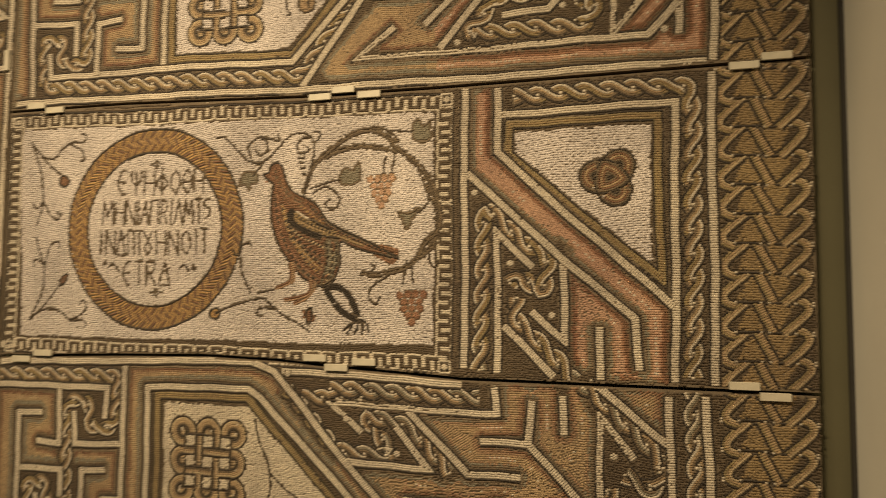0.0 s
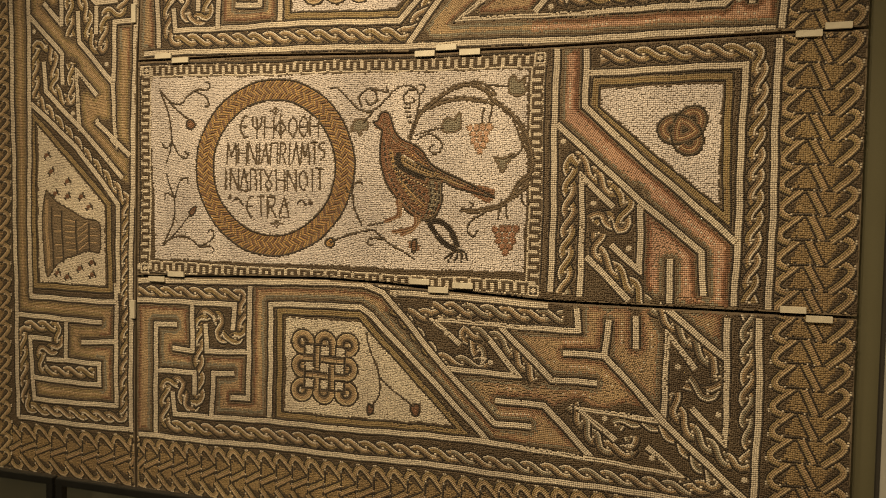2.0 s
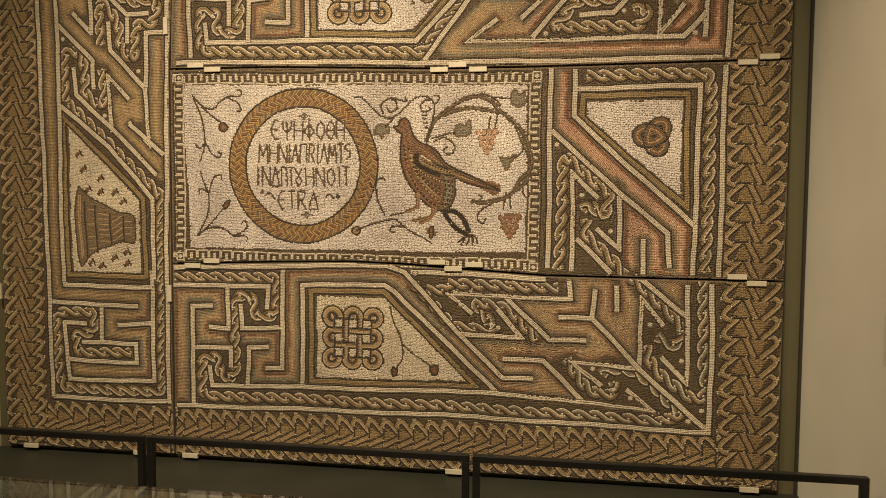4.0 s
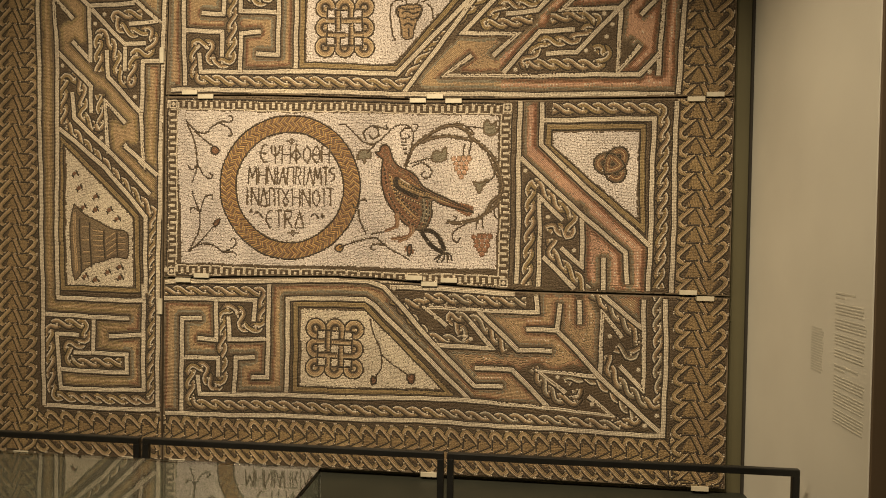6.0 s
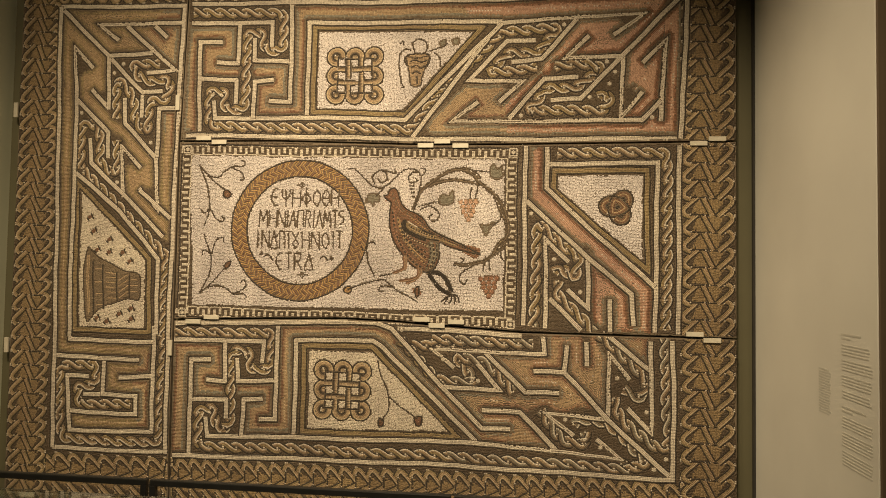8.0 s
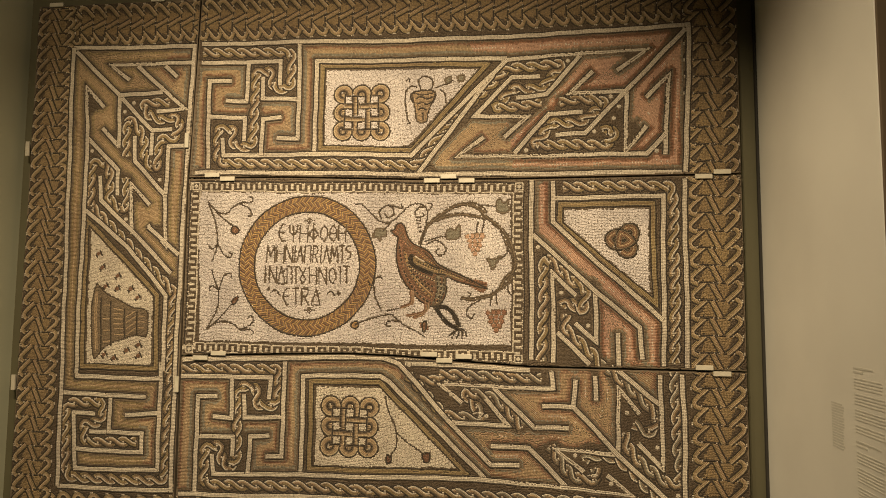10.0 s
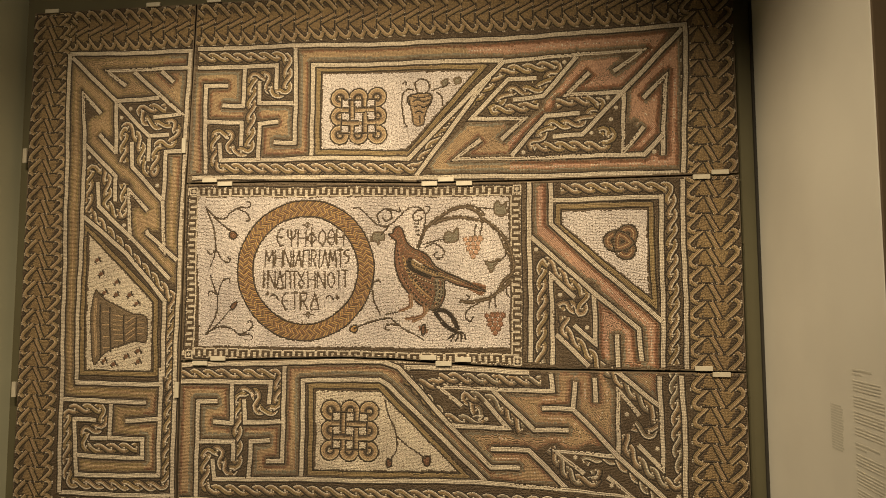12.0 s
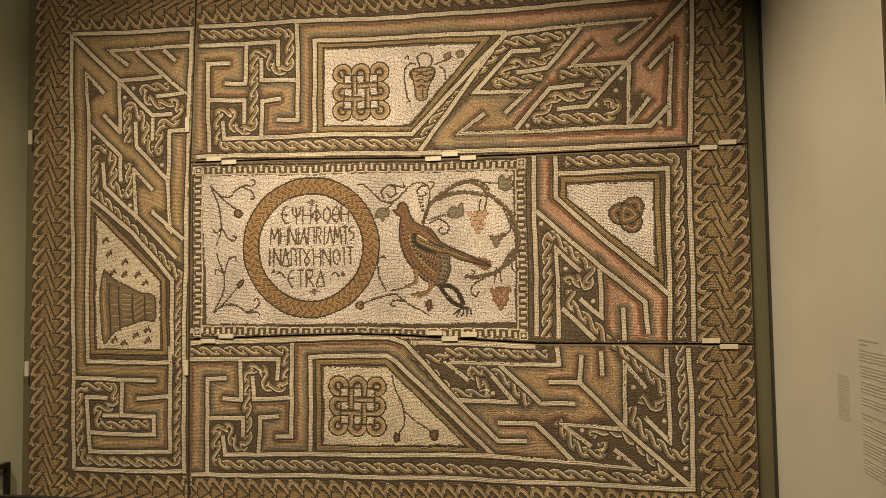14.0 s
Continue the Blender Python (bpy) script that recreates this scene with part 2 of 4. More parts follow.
def offset(p, d):
    """The line moved sideways by d, with mitred corners."""
    p = np.asarray(p, float)
    seg = np.diff(p, axis=0)
    seg /= np.maximum(np.linalg.norm(seg, axis=1, keepdims=True), 1e-9)
    n = np.stack([-seg[:, 1], seg[:, 0]], 1)
    closed = np.linalg.norm(p[0] - p[-1]) < 1e-6
    a = np.vstack([n[-1:] if closed else n[:1], n])
    b = np.vstack([n, n[:1] if closed else n[-1:]])
    m = a + b
    m /= np.maximum((m * a).sum(1, keepdims=True), 0.35)
    return p + m * d


def even(p, step):
    seg = np.linalg.norm(np.diff(p, axis=0), axis=1)
    s = np.concatenate([[0], np.cumsum(seg)])
    n = max(int(s[-1] / step + 0.5), 1)
    at = (np.arange(n) + 0.5) / n * s[-1]
    k = np.clip(np.searchsorted(s, at, "right") - 1, 0, len(seg) - 1)
    t = (p[k + 1] - p[k]) / np.maximum(seg[k], 1e-9)[:, None]
    return p[k] + t * (at - s[k])[:, None], t, s[-1] / n


def row(p, code, tag, step=None, limit=0.3, wide=0.46):
    c, t, size = even(np.asarray(p, float), step or R * 1.02)
    n = len(c)
    c = c + rng.normal(0, 0.0004, (n, 2))
    ang = rng.normal(0, 0.05, n)
    t = np.stack([t[:, 0] * np.cos(ang) - t[:, 1] * np.sin(ang), t[:, 0] * np.sin(ang) + t[:, 1] * np.cos(ang)], 1)
    if len(code) == 1:
        colour = CODES.index(code)
    else:
        colour = np.array([CODES.index(code[i % len(code)]) for i in range(n)])
    put_stones(c, t, colour, tag, (size * 0.46, R * wide), limit)


def bundle(p, codes, tag, pitch=R):
    """Rows side by side, centred on the line."""
    for i, code in enumerate(codes):
        row(offset(p, (i - (len(codes) - 1) / 2) * pitch), code, tag)


QUEUE = []                              # (order, function, arguments): what lies on top is laid first


def later(order, fn, *args):
    QUEUE.append((order, len(QUEUE), fn, args))


def white(p):
    p = np.array(p)
    WHITES.append(p)
    later(2.8, bundle, p, ["w", "w", "w"], "white_band")
    for side in (-2, 2):
        later(2.9, row, offset(p, side * R), "k", "white_band")


BANDS, ROPES, WHITES = [], [], []       # centre lines of the shaded bands, the ropes and the white bands


def shaded(p):
    """A band shaded like a tube: pale along its middle and dark at both edges, warm on one side and greenish on the other."""
    p = np.array(p)
    BANDS.append(p)
    later(6, band_rows, p)


def band_rows(p):
    for d in range(-8, 9):
        c, t, size = even(offset(p, d * R * 0.97), R * 1.02)
        n = len(c)
        c = c + rng.normal(0, 0.0004, (n, 2))
        colour = band_colour(c, np.arange(n))
        keep = colour >= 0
        put_stones(c[keep], t[keep], colour[keep], "shaded_band", (size * 0.46, R * 0.46), 0.3)


def grid_of(p):
    q = ((np.asarray(p) - (MX0, MZ0)) / RES).astype(int)
    return np.clip(q[..., 0], 0, NX - 1), np.clip(q[..., 1], 0, NZ - 1)


def stroke(grid, p, half, value):
    """Marks the cells within half of a line."""
    for d in np.arange(-half, half + 1e-6, RES * 0.7):
        c, t, step = even(offset(p, d), RES * 0.7)
        grid[grid_of(c)] = value


def grow(mask):
    out = mask.copy()
    out[1:] |= mask[:-1]
    out[:-1] |= mask[1:]
    out[:, 1:] |= mask[:, :-1]
    out[:, :-1] |= mask[:, 1:]
    return out


def lay_out_bands():
    """Finds which ground belongs to a shaded band, on which side of its middle, and how far it lies from the band's edge."""
    wall = np.zeros((NX, NZ), bool)
    for p in WHITES:
        stroke(wall, p, R * 2.4, True)
    wall |= taken
    plain = np.isin(ground, [CODES.index(c) for c in "cnyw"])
    wall[:2 * (NX // 2), :2 * (NZ // 2)] |= np.kron(plain[:NX // 2, :NZ // 2], np.ones((2, 2), bool))
    kind = np.zeros((NX, NZ), np.uint8)
    for p in BANDS:
        stroke(kind, offset(p, 0.0105), 0.009, 1)
        stroke(kind, offset(p, -0.0105), 0.009, 2)
    for p in ROPES:
        stroke(kind, p, 0.036, 3)
    kind[wall] = 0
    for step in range(34):
        for k in (3, 1, 2):
            near = grow(kind == k) & (kind == 0) & ~wall
            kind[near] = k
    inside = (kind == 1) | (kind == 2)
    depth = np.zeros((NX, NZ), np.uint8)
    left = ~inside
    for step in range(1, 40):
        more = grow(left)
        if step % 3 == 0:                   # keep the steps round, not lozenge-shaped
            more = grow(more)
        depth[more & ~left] = step
        left = more
        if left.all():
            break
    return kind, np.minimum(depth / np.clip(highest(depth, 20), 8, 14), 1.0), (depth >= highest(depth, 4)) & (depth > 7)


def highest(grid, reach):
    """The highest value within reach of each cell."""
    for axis in (0, 1):
        wide = grid.copy()
        for k in range(1, reach):
            wide = np.maximum(wide, np.maximum(np.roll(grid, k, axis), np.roll(grid, -k, axis)))
        grid = wide
    return grid


WARM = {"left": ["h", "g", "o", "n", "t"], "middle": ["h", "g", "b", "m", "t"], "lower": ["h", "b", "m", "m", "t"], "upper": ["h", "b", "b", "r", "p"]}
COOL = {"left": ["h", "g", "o", "o", "t"], "middle": ["h", "g", "e", "e", "t"], "lower": ["h", "g", "e", "m", "t"], "upper": ["h", "g", "e", "m", "p"]}
MIDDLE = {"left": "lt", "middle": "lt", "lower": "wp", "upper": "wp"}
ZONES = ("left", "middle", "lower", "upper")
TABLE = np.array([[[CODES.index(c) for c in side[z]] for z in ZONES] for side in (WARM, COOL)])
CREST = np.array([[CODES.index(c) for c in MIDDLE[z]] for z in ZONES])


def band_colour(c, turn):
    i, j = grid_of(c)
    kind, f = band_kind[i, j].astype(int), band_depth[i, j]
    x = c[:, 0] + 0.25 * np.sin(c[:, 1] * 3.0 + c[:, 0] * 2.0)
    zone = np.where(x < -0.02, 0, np.where(x < 1.75, 1, np.where(c[:, 1] < 1.14, 2, 3)))
    level = np.clip((f * 5 + rng.uniform(-0.3, 0.3, len(c))).astype(int), 0, 4)
    colour = TABLE[np.clip(kind - 1, 0, 1), zone, level]
    colour = np.where(band_crest[i, j], CREST[zone, turn % 2], colour)
    return np.where((kind == 1) | (kind == 2), colour, -1)


def olive(p):
    later(5, bundle, np.array(p), ["k", "o", "n", "o", "k"], "olive_band")


def paint(p, code):
    """Colours the ground inside a closed outline."""
    p = np.asarray(p, float)
    q = ((p - (MX0, MZ0)) / (2 * RES))
    i0, j0 = np.maximum(np.floor(q.min(0)).astype(int), 0)
    i1, j1 = np.minimum(np.ceil(q.max(0)).astype(int) + 1, ground.shape)
    x, z = np.meshgrid(np.arange(i0, i1) + 0.5, np.arange(j0, j1) + 0.5, indexing="ij")
    inside = np.zeros(x.shape, bool)
    for a, b in zip(q, np.roll(q, -1, 0)):
        if a[1] != b[1]:
            inside ^= ((a[1] > z) != (b[1] > z)) & (x < (b[0] - a[0]) * (z - a[1]) / (b[1] - a[1]) + a[0])
    ground[i0:i1, j0:j1][inside] = CODES.index(code)


def field(p, code):
    paint(p, code)


ROPE_TINTS = ("wtgkk", "wnokk", "wtgkk", "wegkk")


def braid(p, half=0.0198, period=0.086):
    """A rope of two strands along the line, with an eye in each loop."""
    p = np.array(p, float)
    sharp = [p[0]]
    for a, b, c in zip(p, p[1:], p[2:]):    # round the corners a little
        u, v = (a - b) / np.linalg.norm(a - b), (c - b) / np.linalg.norm(c - b)
        r = min(0.03, np.linalg.norm(a - b) / 2.1, np.linalg.norm(c - b) / 2.1)
        sharp += [b + u * r, b + (u + v) * r * 0.3, b + v * r]
    line = np.array(sharp + [p[-1]])
    c, t, step = even(line, 0.004)
    n = np.stack([-t[:, 1], t[:, 0]], 1)
    s = np.arange(len(c)) * step
    turns = max(round(s[-1] / period), 1)
    w = s / max(s[-1], 1e-6) * turns * np.pi
    cuts = [np.searchsorted(w, k * np.pi / 1) for k in range(turns + 1)]
    over, under = [], []
    for sign in (1, -1):
        y = c + n * (half * sign * np.cos(w))[:, None]
        for k in range(turns):
            a, b = max(cuts[k] - 2, 0), min(cuts[k + 1] + 3, len(c))
            if b - a > 3:
                (over if (sign > 0) == (k % 2 == 0) else under).append(y[a:b])
    for k in range(turns + 1):
        i = min(cuts[k], len(c) - 1)
        put_stones(c[i:i + 1], t[i:i + 1], CODES.index("w"), "guilloche", (0.0046, 0.0046), 0.9)
    for k, seg in enumerate(over + under):
        for code, d in zip(ROPE_TINTS[k % 2 if seg[0][0] < 1.6 or seg[0][1] > 1.2 else 2 + k % 2], (1.0, 0.0, -1.0, -2.0, 2.0)):
            row(offset(seg, d * R * 0.96), code, "guilloche", limit=0.36)


def guilloche(p):
    ROPES.append(np.array(p, float))
    later(3, braid, p)


def disc(p, r, code, tag):
    p = np.asarray(p, float)
    for q in [0.0] + [R * k for k in range(1, int(r / R) + 1)]:
        if q == 0:
            put_stones(p[None], np.array([[1.0, 0.0]]), CODES.index(code), tag, (R * 0.45, R * 0.45), 0.6)
        else:
            row(ring_line(p, q), code, tag)


def ring_line(c, r, n=48, a0=0.0, a1=2 * math.pi):
    a = np.linspace(a0, a1, n)
    return np.asarray(c) + r * np.stack([np.cos(a), np.sin(a)], 1)


def dots(p):
    for q in p:
        later(1, disc, q, 0.0125, "w", "dots")


def vine(p, tag="vine_scroll"):
    later(2, row, curve(p), "kd", tag, R * 0.85, 0.5, 0.42)


def stem(p):
    later(2, bundle, curve(p), ["d", "g", "d"], "vine_scroll", R * 0.82)


def dashes(p, code):
    later(1.2, row, curve(p), code, "bird")


def gem(x, z):
    """A small lozenge of single stones with a stone to each side."""
    for a, b in ((0, 2), (-1, 1), (1, 1), (-2, 0), (2, 0), (-1, -1), (1, -1), (0, -2), (-3.4, 0), (3.4, 0), (0, 0)):
        later(0.9, put_stones, np.array([(x + a * R * 1.05, z + b * R * 0.95)]), np.array([(1.0, 0.0)]), CODES.index("d"), "inscription", (R * 0.45, R * 0.45), 0.9)


def claw(p):
    later(1, bundle, curve(p), ["k"], "bird")


def leg(p):
    later(1, bundle, curve(p), ["k", "k", "k"], "bird")


def foot(p):
    later(2, bundle, curve(p), ["b", "m"], "bird")


def light(p):
    later(1, bundle, np.array(p), ["t"], "beehive")


def bees(p):
    for x, z in p:
        later(1, disc, (x, z), R * 1.05, "b", "beehive")
        later(1, row, [(x + 0.008, z + 0.024), (x + 0.026, z - 0.012)], "k", "beehive")
        later(1, row, [(x - 0.02, z - 0.006), (x - 0.004, z - 0.022)], "k", "beehive")


def blob(p, code):
    """A filled shape with rows that follow its outline."""
    line = curve(list(p) + [p[0]], True, 6)
    area = 0.5 * np.sum(line[:-1, 0] * line[1:, 1] - line[1:, 0] * line[:-1, 1])
    tag = {"b": "bird", "n": "bird", "y": "bird", "o": "bird", "g": "beehive", "t": "basket"}.get(code, "vine_scroll")
    later(3, row, line, {"p": "r", "r": "b", "e": "h"}.get(code, "k"), tag)
    paint(line, code)
    if code in "by":
        for k in range(1, 5):
            later(3.1, row, offset(line, math.copysign(k * R, area)), code if k % 2 else {"b": "br", "y": "yb"}[code], tag)


def grapes(p, code):
    """A bunch of round grapes, wide above and pointed below."""
    x, z = p[0]
    for r, n in enumerate((4, 3, 3, 2, 1)):
        for i in range(n):
            q = (x + (i - (n - 1) / 2) * 0.029, z + 0.05 - r * 0.025)
            later(1.5, disc, q, R * 1.05, code, "vine_scroll")
            later(1.6, row, ring_line(q, R * 1.8, 20), "b" if code == "r" else "m", "vine_scroll")


def strand(p, codes=("k", "l", "t", "t", "h", "k"), tag="knot", pitch=R * 0.92):
    for i, code in enumerate(codes):
        row(offset(p, (i - (len(codes) - 1) / 2) * pitch), code, tag, limit=0.36)


def woven_knot(c, h):
    """A square knot of three strands each way with round loops at the rim."""
    c = np.array(c)
    s, r = h * 0.62, h * 0.3
    k = s / 1.0
    for a in (-k, 0, k):                   # loops round the rim
        for ang, vec in ((90, (a, s)), (270, (a, -s)), (0, (s, a)), (180, (-s, a))):
            corner = abs(a) > 0.01
            if corner and ang in (0, 180):
                continue
            if corner:
                a0 = math.atan2(vec[1], vec[0]) - radians(140)
                strand(ring_line(c + vec, r * 0.72, 28, a0, a0 + radians(280)))
            else:
                strand(ring_line(c + vec, r * 0.72, 18, radians(ang - 95), radians(ang + 95)))
    e = r * 0.72
    for i, a in enumerate((-k - e * 0.1, -e, e, k + e * 0.1)):
        for j in range(4):
            lo, hi = -s + j * s / 2 - 0.004, -s + (j + 1) * s / 2 + 0.004
            lines = [np.array([c + (a, lo), c + (a, hi)]), np.array([c + (lo, a), c + (hi, a)])]
            for ln in (lines if (i + j) % 2 else lines[::-1])[:1]:
                strand(ln, ("k", "l", "t", "h", "k"))
    for i, a in enumerate((-k - e * 0.1, -e, e, k + e * 0.1)):
        strand(np.array([c + (a, -s), c + (a, s)]), ("k", "l", "t", "h", "k"))
        strand(np.array([c + (-s, a), c + (s, a)]), ("k", "l", "t", "h", "k"))


def trefoil(c, r):
    c = np.array(c)
    a = np.linspace(0, 2 * math.pi, 121)
    q = r * 0.285 * np.stack([np.sin(a) + 2 * np.sin(2 * a), np.cos(a) - 2 * np.cos(2 * a)], 1)
    turn = radians(22)
    p = c + q @ np.array([(math.cos(turn), math.sin(turn)), (-math.sin(turn), math.cos(turn))])
    third = 20
    for k in range(3):                      # the parts that pass over, then the whole line
        i = k * 40 + 10
        strand(p[np.arange(i, i + third) % 120], ("k", "h", "b", "t", "b", "h", "k"))
    strand(p, ("k", "h", "b", "t", "b", "h", "k"))


def herringbone_ring(c, r0, r1):
    c = np.array(c)
    row(ring_line(c, r0, 160), "k", "medallion_ring")
    row(ring_line(c, r1, 200), "k", "medallion_ring")
    mid, lanes = (r0 + r1) / 2, 3
    n = 150
    for lane in range(lanes):
        a, b = r0 + R * 0.7 + (r1 - r0 - R * 1.4) * lane / lanes, r0 + R * 0.7 + (r1 - r0 - R * 1.4) * (lane + 1) / lanes
        for k in range(n):
            t0 = 2 * math.pi * k / n
            dt = 0.062 * (1 if lane % 2 else -1)
            p = np.array([c + a * np.array((math.cos(t0), math.sin(t0))), c + b * np.array((math.cos(t0 + dt), math.sin(t0 + dt)))])
            row(p, "y" if k % 3 else "b", "medallion_ring", limit=0.45)


GLYPHS = {  # strokes in a cell one wide and one high
    "E": ["1,1 .5,1 .1,.7 0,.5 .1,.3 .5,0 1,.05", ".1,.52 .8,.52"], "PS": ["0,1 .1,.55 .5,.42 .9,.55 1,1", ".5,1 .5,0"], "H": ["0,1 0,0", "1,1 1,0", "0,.5 1,.5"],
    "F": [".5,1.1 .5,-.05", ".5,.78 0,.45 .5,.15 1,.45 .5,.78"], "O": [".5,.95 .05,.7 .05,.3 .5,.02 .95,.3 .95,.7 .5,.95"], "TH": [".5,1 .05,.7 .05,.3 .5,0 .95,.3 .95,.7 .5,1", ".1,.5 .9,.5"],
    "M": ["0,0 .1,1 .5,.35 .9,1 1,0"], "N": ["0,0 0,1 1,0 1,1"], "I": [".5,1 .5,0"], "A": ["0,0 .6,1 1,0", ".2,.35 .8,.45"], "P": ["0,0 0,1 1,1 1,0"], "R": ["0,0 0,1 .8,.95 .9,.7 .6,.5 0,.5", ".3,.5 1,0"],
    "L": ["0,0 .5,1 1,0"], "T": ["0,1 1,1", ".5,1 .5,0"], "S": ["1,.95 .3,.9 .2,.7 .9,.55 .8,.3 .3,.2"], "D": ["0,0 .5,1 1,0 0,0", ".5,.6 1,.75"], "Y": ["0,1 .5,.55 .9,.3 .5,0 .1,.3 .5,.55 1,1"],
}


def inscription(x0, z0, h, letters):
    for name, at, w in letters:
        for s in GLYPHS[name]:
            p = [tuple(float(v) for v in q.split(",")) for q in s.split()]
            p = [(x0 + at + a * w, z0 + b * h) for a, b in p]
            later(1, row, np.array(p), "d", "inscription", R * 0.8, 0.5, 0.4)


def key_band(a, b, inward, teeth):
    """A battlement meander in dark stone on cream, between two corners."""
    a, b, n = np.array(a), np.array(b), np.array(inward)
    L = np.linalg.norm(b - a)
    u = (b - a) / L
    pitch = L / teeth
    lo, hi = 0.018, 0.058
    paint([a, b, b + n * 0.07, a + n * 0.07], "w")
    later(4, bundle, np.array([a + n * 0.004, b + n * 0.004]), ["k", "h"], "meander")
    later(4.4, row, np.array([a + n * (hi + R * 1.2), b + n * (hi + R * 1.2)]), "w", "meander")
    for i in range(teeth):
        x0, x1, x2 = ((i + f) * pitch for f in (0.2, 0.7, 1.2))
        for x in (x0, x1):
            later(4.1, bundle, np.array([a + u * x + n * lo, a + u * x + n * (hi + R * 0.6)]), ["d", "d"], "meander")
        later(4.15, bundle, np.array([a + u * (x0 + x1) / 2 + n * lo, a + u * (x0 + x1) / 2 + n * (hi - R * 0.6)]), ["w", "w"], "meander", R * 0.95)
        later(4.15, bundle, np.array([a + u * (x1 + x2) / 2 + n * (lo + R), a + u * (x1 + x2) / 2 + n * (hi + R)]), ["w", "w"], "meander", R * 0.95)
        later(4.2, row, np.array([a + u * x0 + n * hi, a + u * x1 + n * hi]), "d", "meander")
        later(4.2, row, np.array([a + u * x1 + n * (lo + 0.003), a + u * x2 + n * (lo + 0.003)]), "d", "meander")


def chevron_braid(a, b, side, width, base, p):
    """The broad outer braid: zigzag strands with two rows of triangles between them. The line a-b is its outer edge, side its way inwards,
    base where a triangle of the outer row begins, p the pitch."""
    a, b, n = np.array(a, float), np.array(b, float), np.array(side, float)
    L = np.linalg.norm(b - a)
    u = (b - a) / L
    s0 = float((np.array(base) - a) @ u)
    first, last = -int(s0 / p) - 1, int((L - s0) / p) + 1

    def at(v, s):
        return a + n * (v * width) + u * np.clip(s, 0, L)

    spans = [s0 + k * p for k in range(first, last + 1)]
    for s in spans:
        for v, d, size in ((0.2, 0.0, 0.0036), (0.8, 0.95, 0.0036), (0.46, 0.98, 0.003), (0.54, -0.03, 0.003)):
            put_stones(at(v, s + p * d)[None], u[None], CODES.index("w"), "border_braid", (size, size), 0.9)
        for v, d in ((0.03, 0.02), (0.97, 0.93)):
            for e in (-0.005, 0.005):
                put_stones(at(v, s + p * d + e)[None], u[None], CODES.index("w"), "border_braid", (0.0036, 0.0036), 0.9)
    for s in spans:
        row(np.array([at(0.22, s), at(0.5, s)]), "k", "border_braid", limit=0.4)
        row(np.array([at(0.5, s + p * 0.95), at(0.78, s + p * 0.95)]), "k", "border_braid", limit=0.4)
        strands = (
            curve([at(0.2, s - p * 0.14), at(0.105, s - p * 0.02), at(0.075, s + p * 0.22), at(0.14, s + p * 0.5), at(0.32, s + p * 1.02)]),
            curve([at(0.8, s + p * 1.09), at(0.895, s + p * 0.97), at(0.925, s + p * 0.73), at(0.86, s + p * 0.45), at(0.68, s - p * 0.07)]),
            np.array([at(0.415, s + p * 1.0), at(0.585, s - p * 0.05)]))
        for i, z in enumerate(strands):
            for j, code in enumerate((("k", "o", "t", "l", "k"), ("k", "l", "t", "o", "k"), ("k", "t", "t", "o", "k"))[i]):
                row(offset(z, (j - 2) * R * 0.95), code, "border_braid", limit=0.34)


def border_ground(a, b, side, width, base, p):
    """Dark ground under the outer braid, with the two rows of khaki triangles."""
    a, b, n = np.array(a, float), np.array(b, float), np.array(side, float)
    L = np.linalg.norm(b - a)
    u = (b - a) / L
    s0 = float((np.array(base) - a) @ u)
    paint([a, b, b + n * width, a + n * width], "d")
    for k in range(-int(s0 / p) - 1, int((L - s0) / p) + 1):
        s = s0 + k * p
        for tri in (((0.2, 0.0), (0.52, 0.0), (0.36, 0.97)), ((0.48, 0.95), (0.8, 0.95), (0.64, -0.02))):
            paint([a + n * (v * width) + u * min(max(s + d * p, 0), L) for v, d in tri], "n")


# ---- seams between the four panels ----
SEAM_V = [(0.022, 3.42), (0.021, 3.316), (-0.002, 2.516), (-0.018, 2.24), (-0.02, 1.112), (-0.022, 0.367), (-0.017, 0.02)]
SEAM_T = [(-0.018, 2.242), (0.601, 2.24), (1.443, 2.213), (1.981, 2.209), (2.629, 2.213), (3.3, 2.219)]
SEAM_B = [(-0.02, 1.143), (0.611, 1.164), (1.028, 1.173), (1.336, 1.164), (1.638, 1.144), (2.098, 1.117), (3.3, 1.11)]
GAP = 0.008
for seam in (SEAM_V, SEAM_T, SEAM_B):
    c, t, step = even(np.array(seam), 0.004)
    taken[cells(c, t, (0.004, GAP), FULL)] = True


def panel_of(x, z):
    sv = np.array(SEAM_V)[::-1]
    left = x < np.interp(z, sv[:, 1], sv[:, 0])
    st, sb = np.array(SEAM_T), np.array(SEAM_B)
    return np.where(left, 0, np.where(z > np.interp(x, st[:, 0], st[:, 1]), 1, np.where(z > np.interp(x, sb[:, 0], sb[:, 1]), 2, 3)))


# ---- the design ----
# left panel
white([(-0.842, 3.108), (-0.829, 2.505), (-0.814, 1.778), (-0.8, 1.069), (-0.788, 0.336)])
white([(-0.842, 3.108), (-0.012, 3.09), (-0.027, 2.57), (-0.042, 1.841), (-0.053, 1.112), (-0.049, 0.336), (-0.788, 0.336)])
white([(-0.822, 3.082), (-0.501, 2.789), (-0.209, 2.795)])
white([(-0.437, 2.886), (-0.575, 2.988), (-0.026, 2.982)])
white([(-0.387, 2.973), (-0.057, 2.683), (-0.246, 2.672)])
white([(-0.202, 2.965), (-0.121, 2.893)])
white([(-0.501, 2.782), (-0.494, 2.442)])
white([(-0.486, 2.768), (-0.274, 2.553), (-0.138, 2.557)])
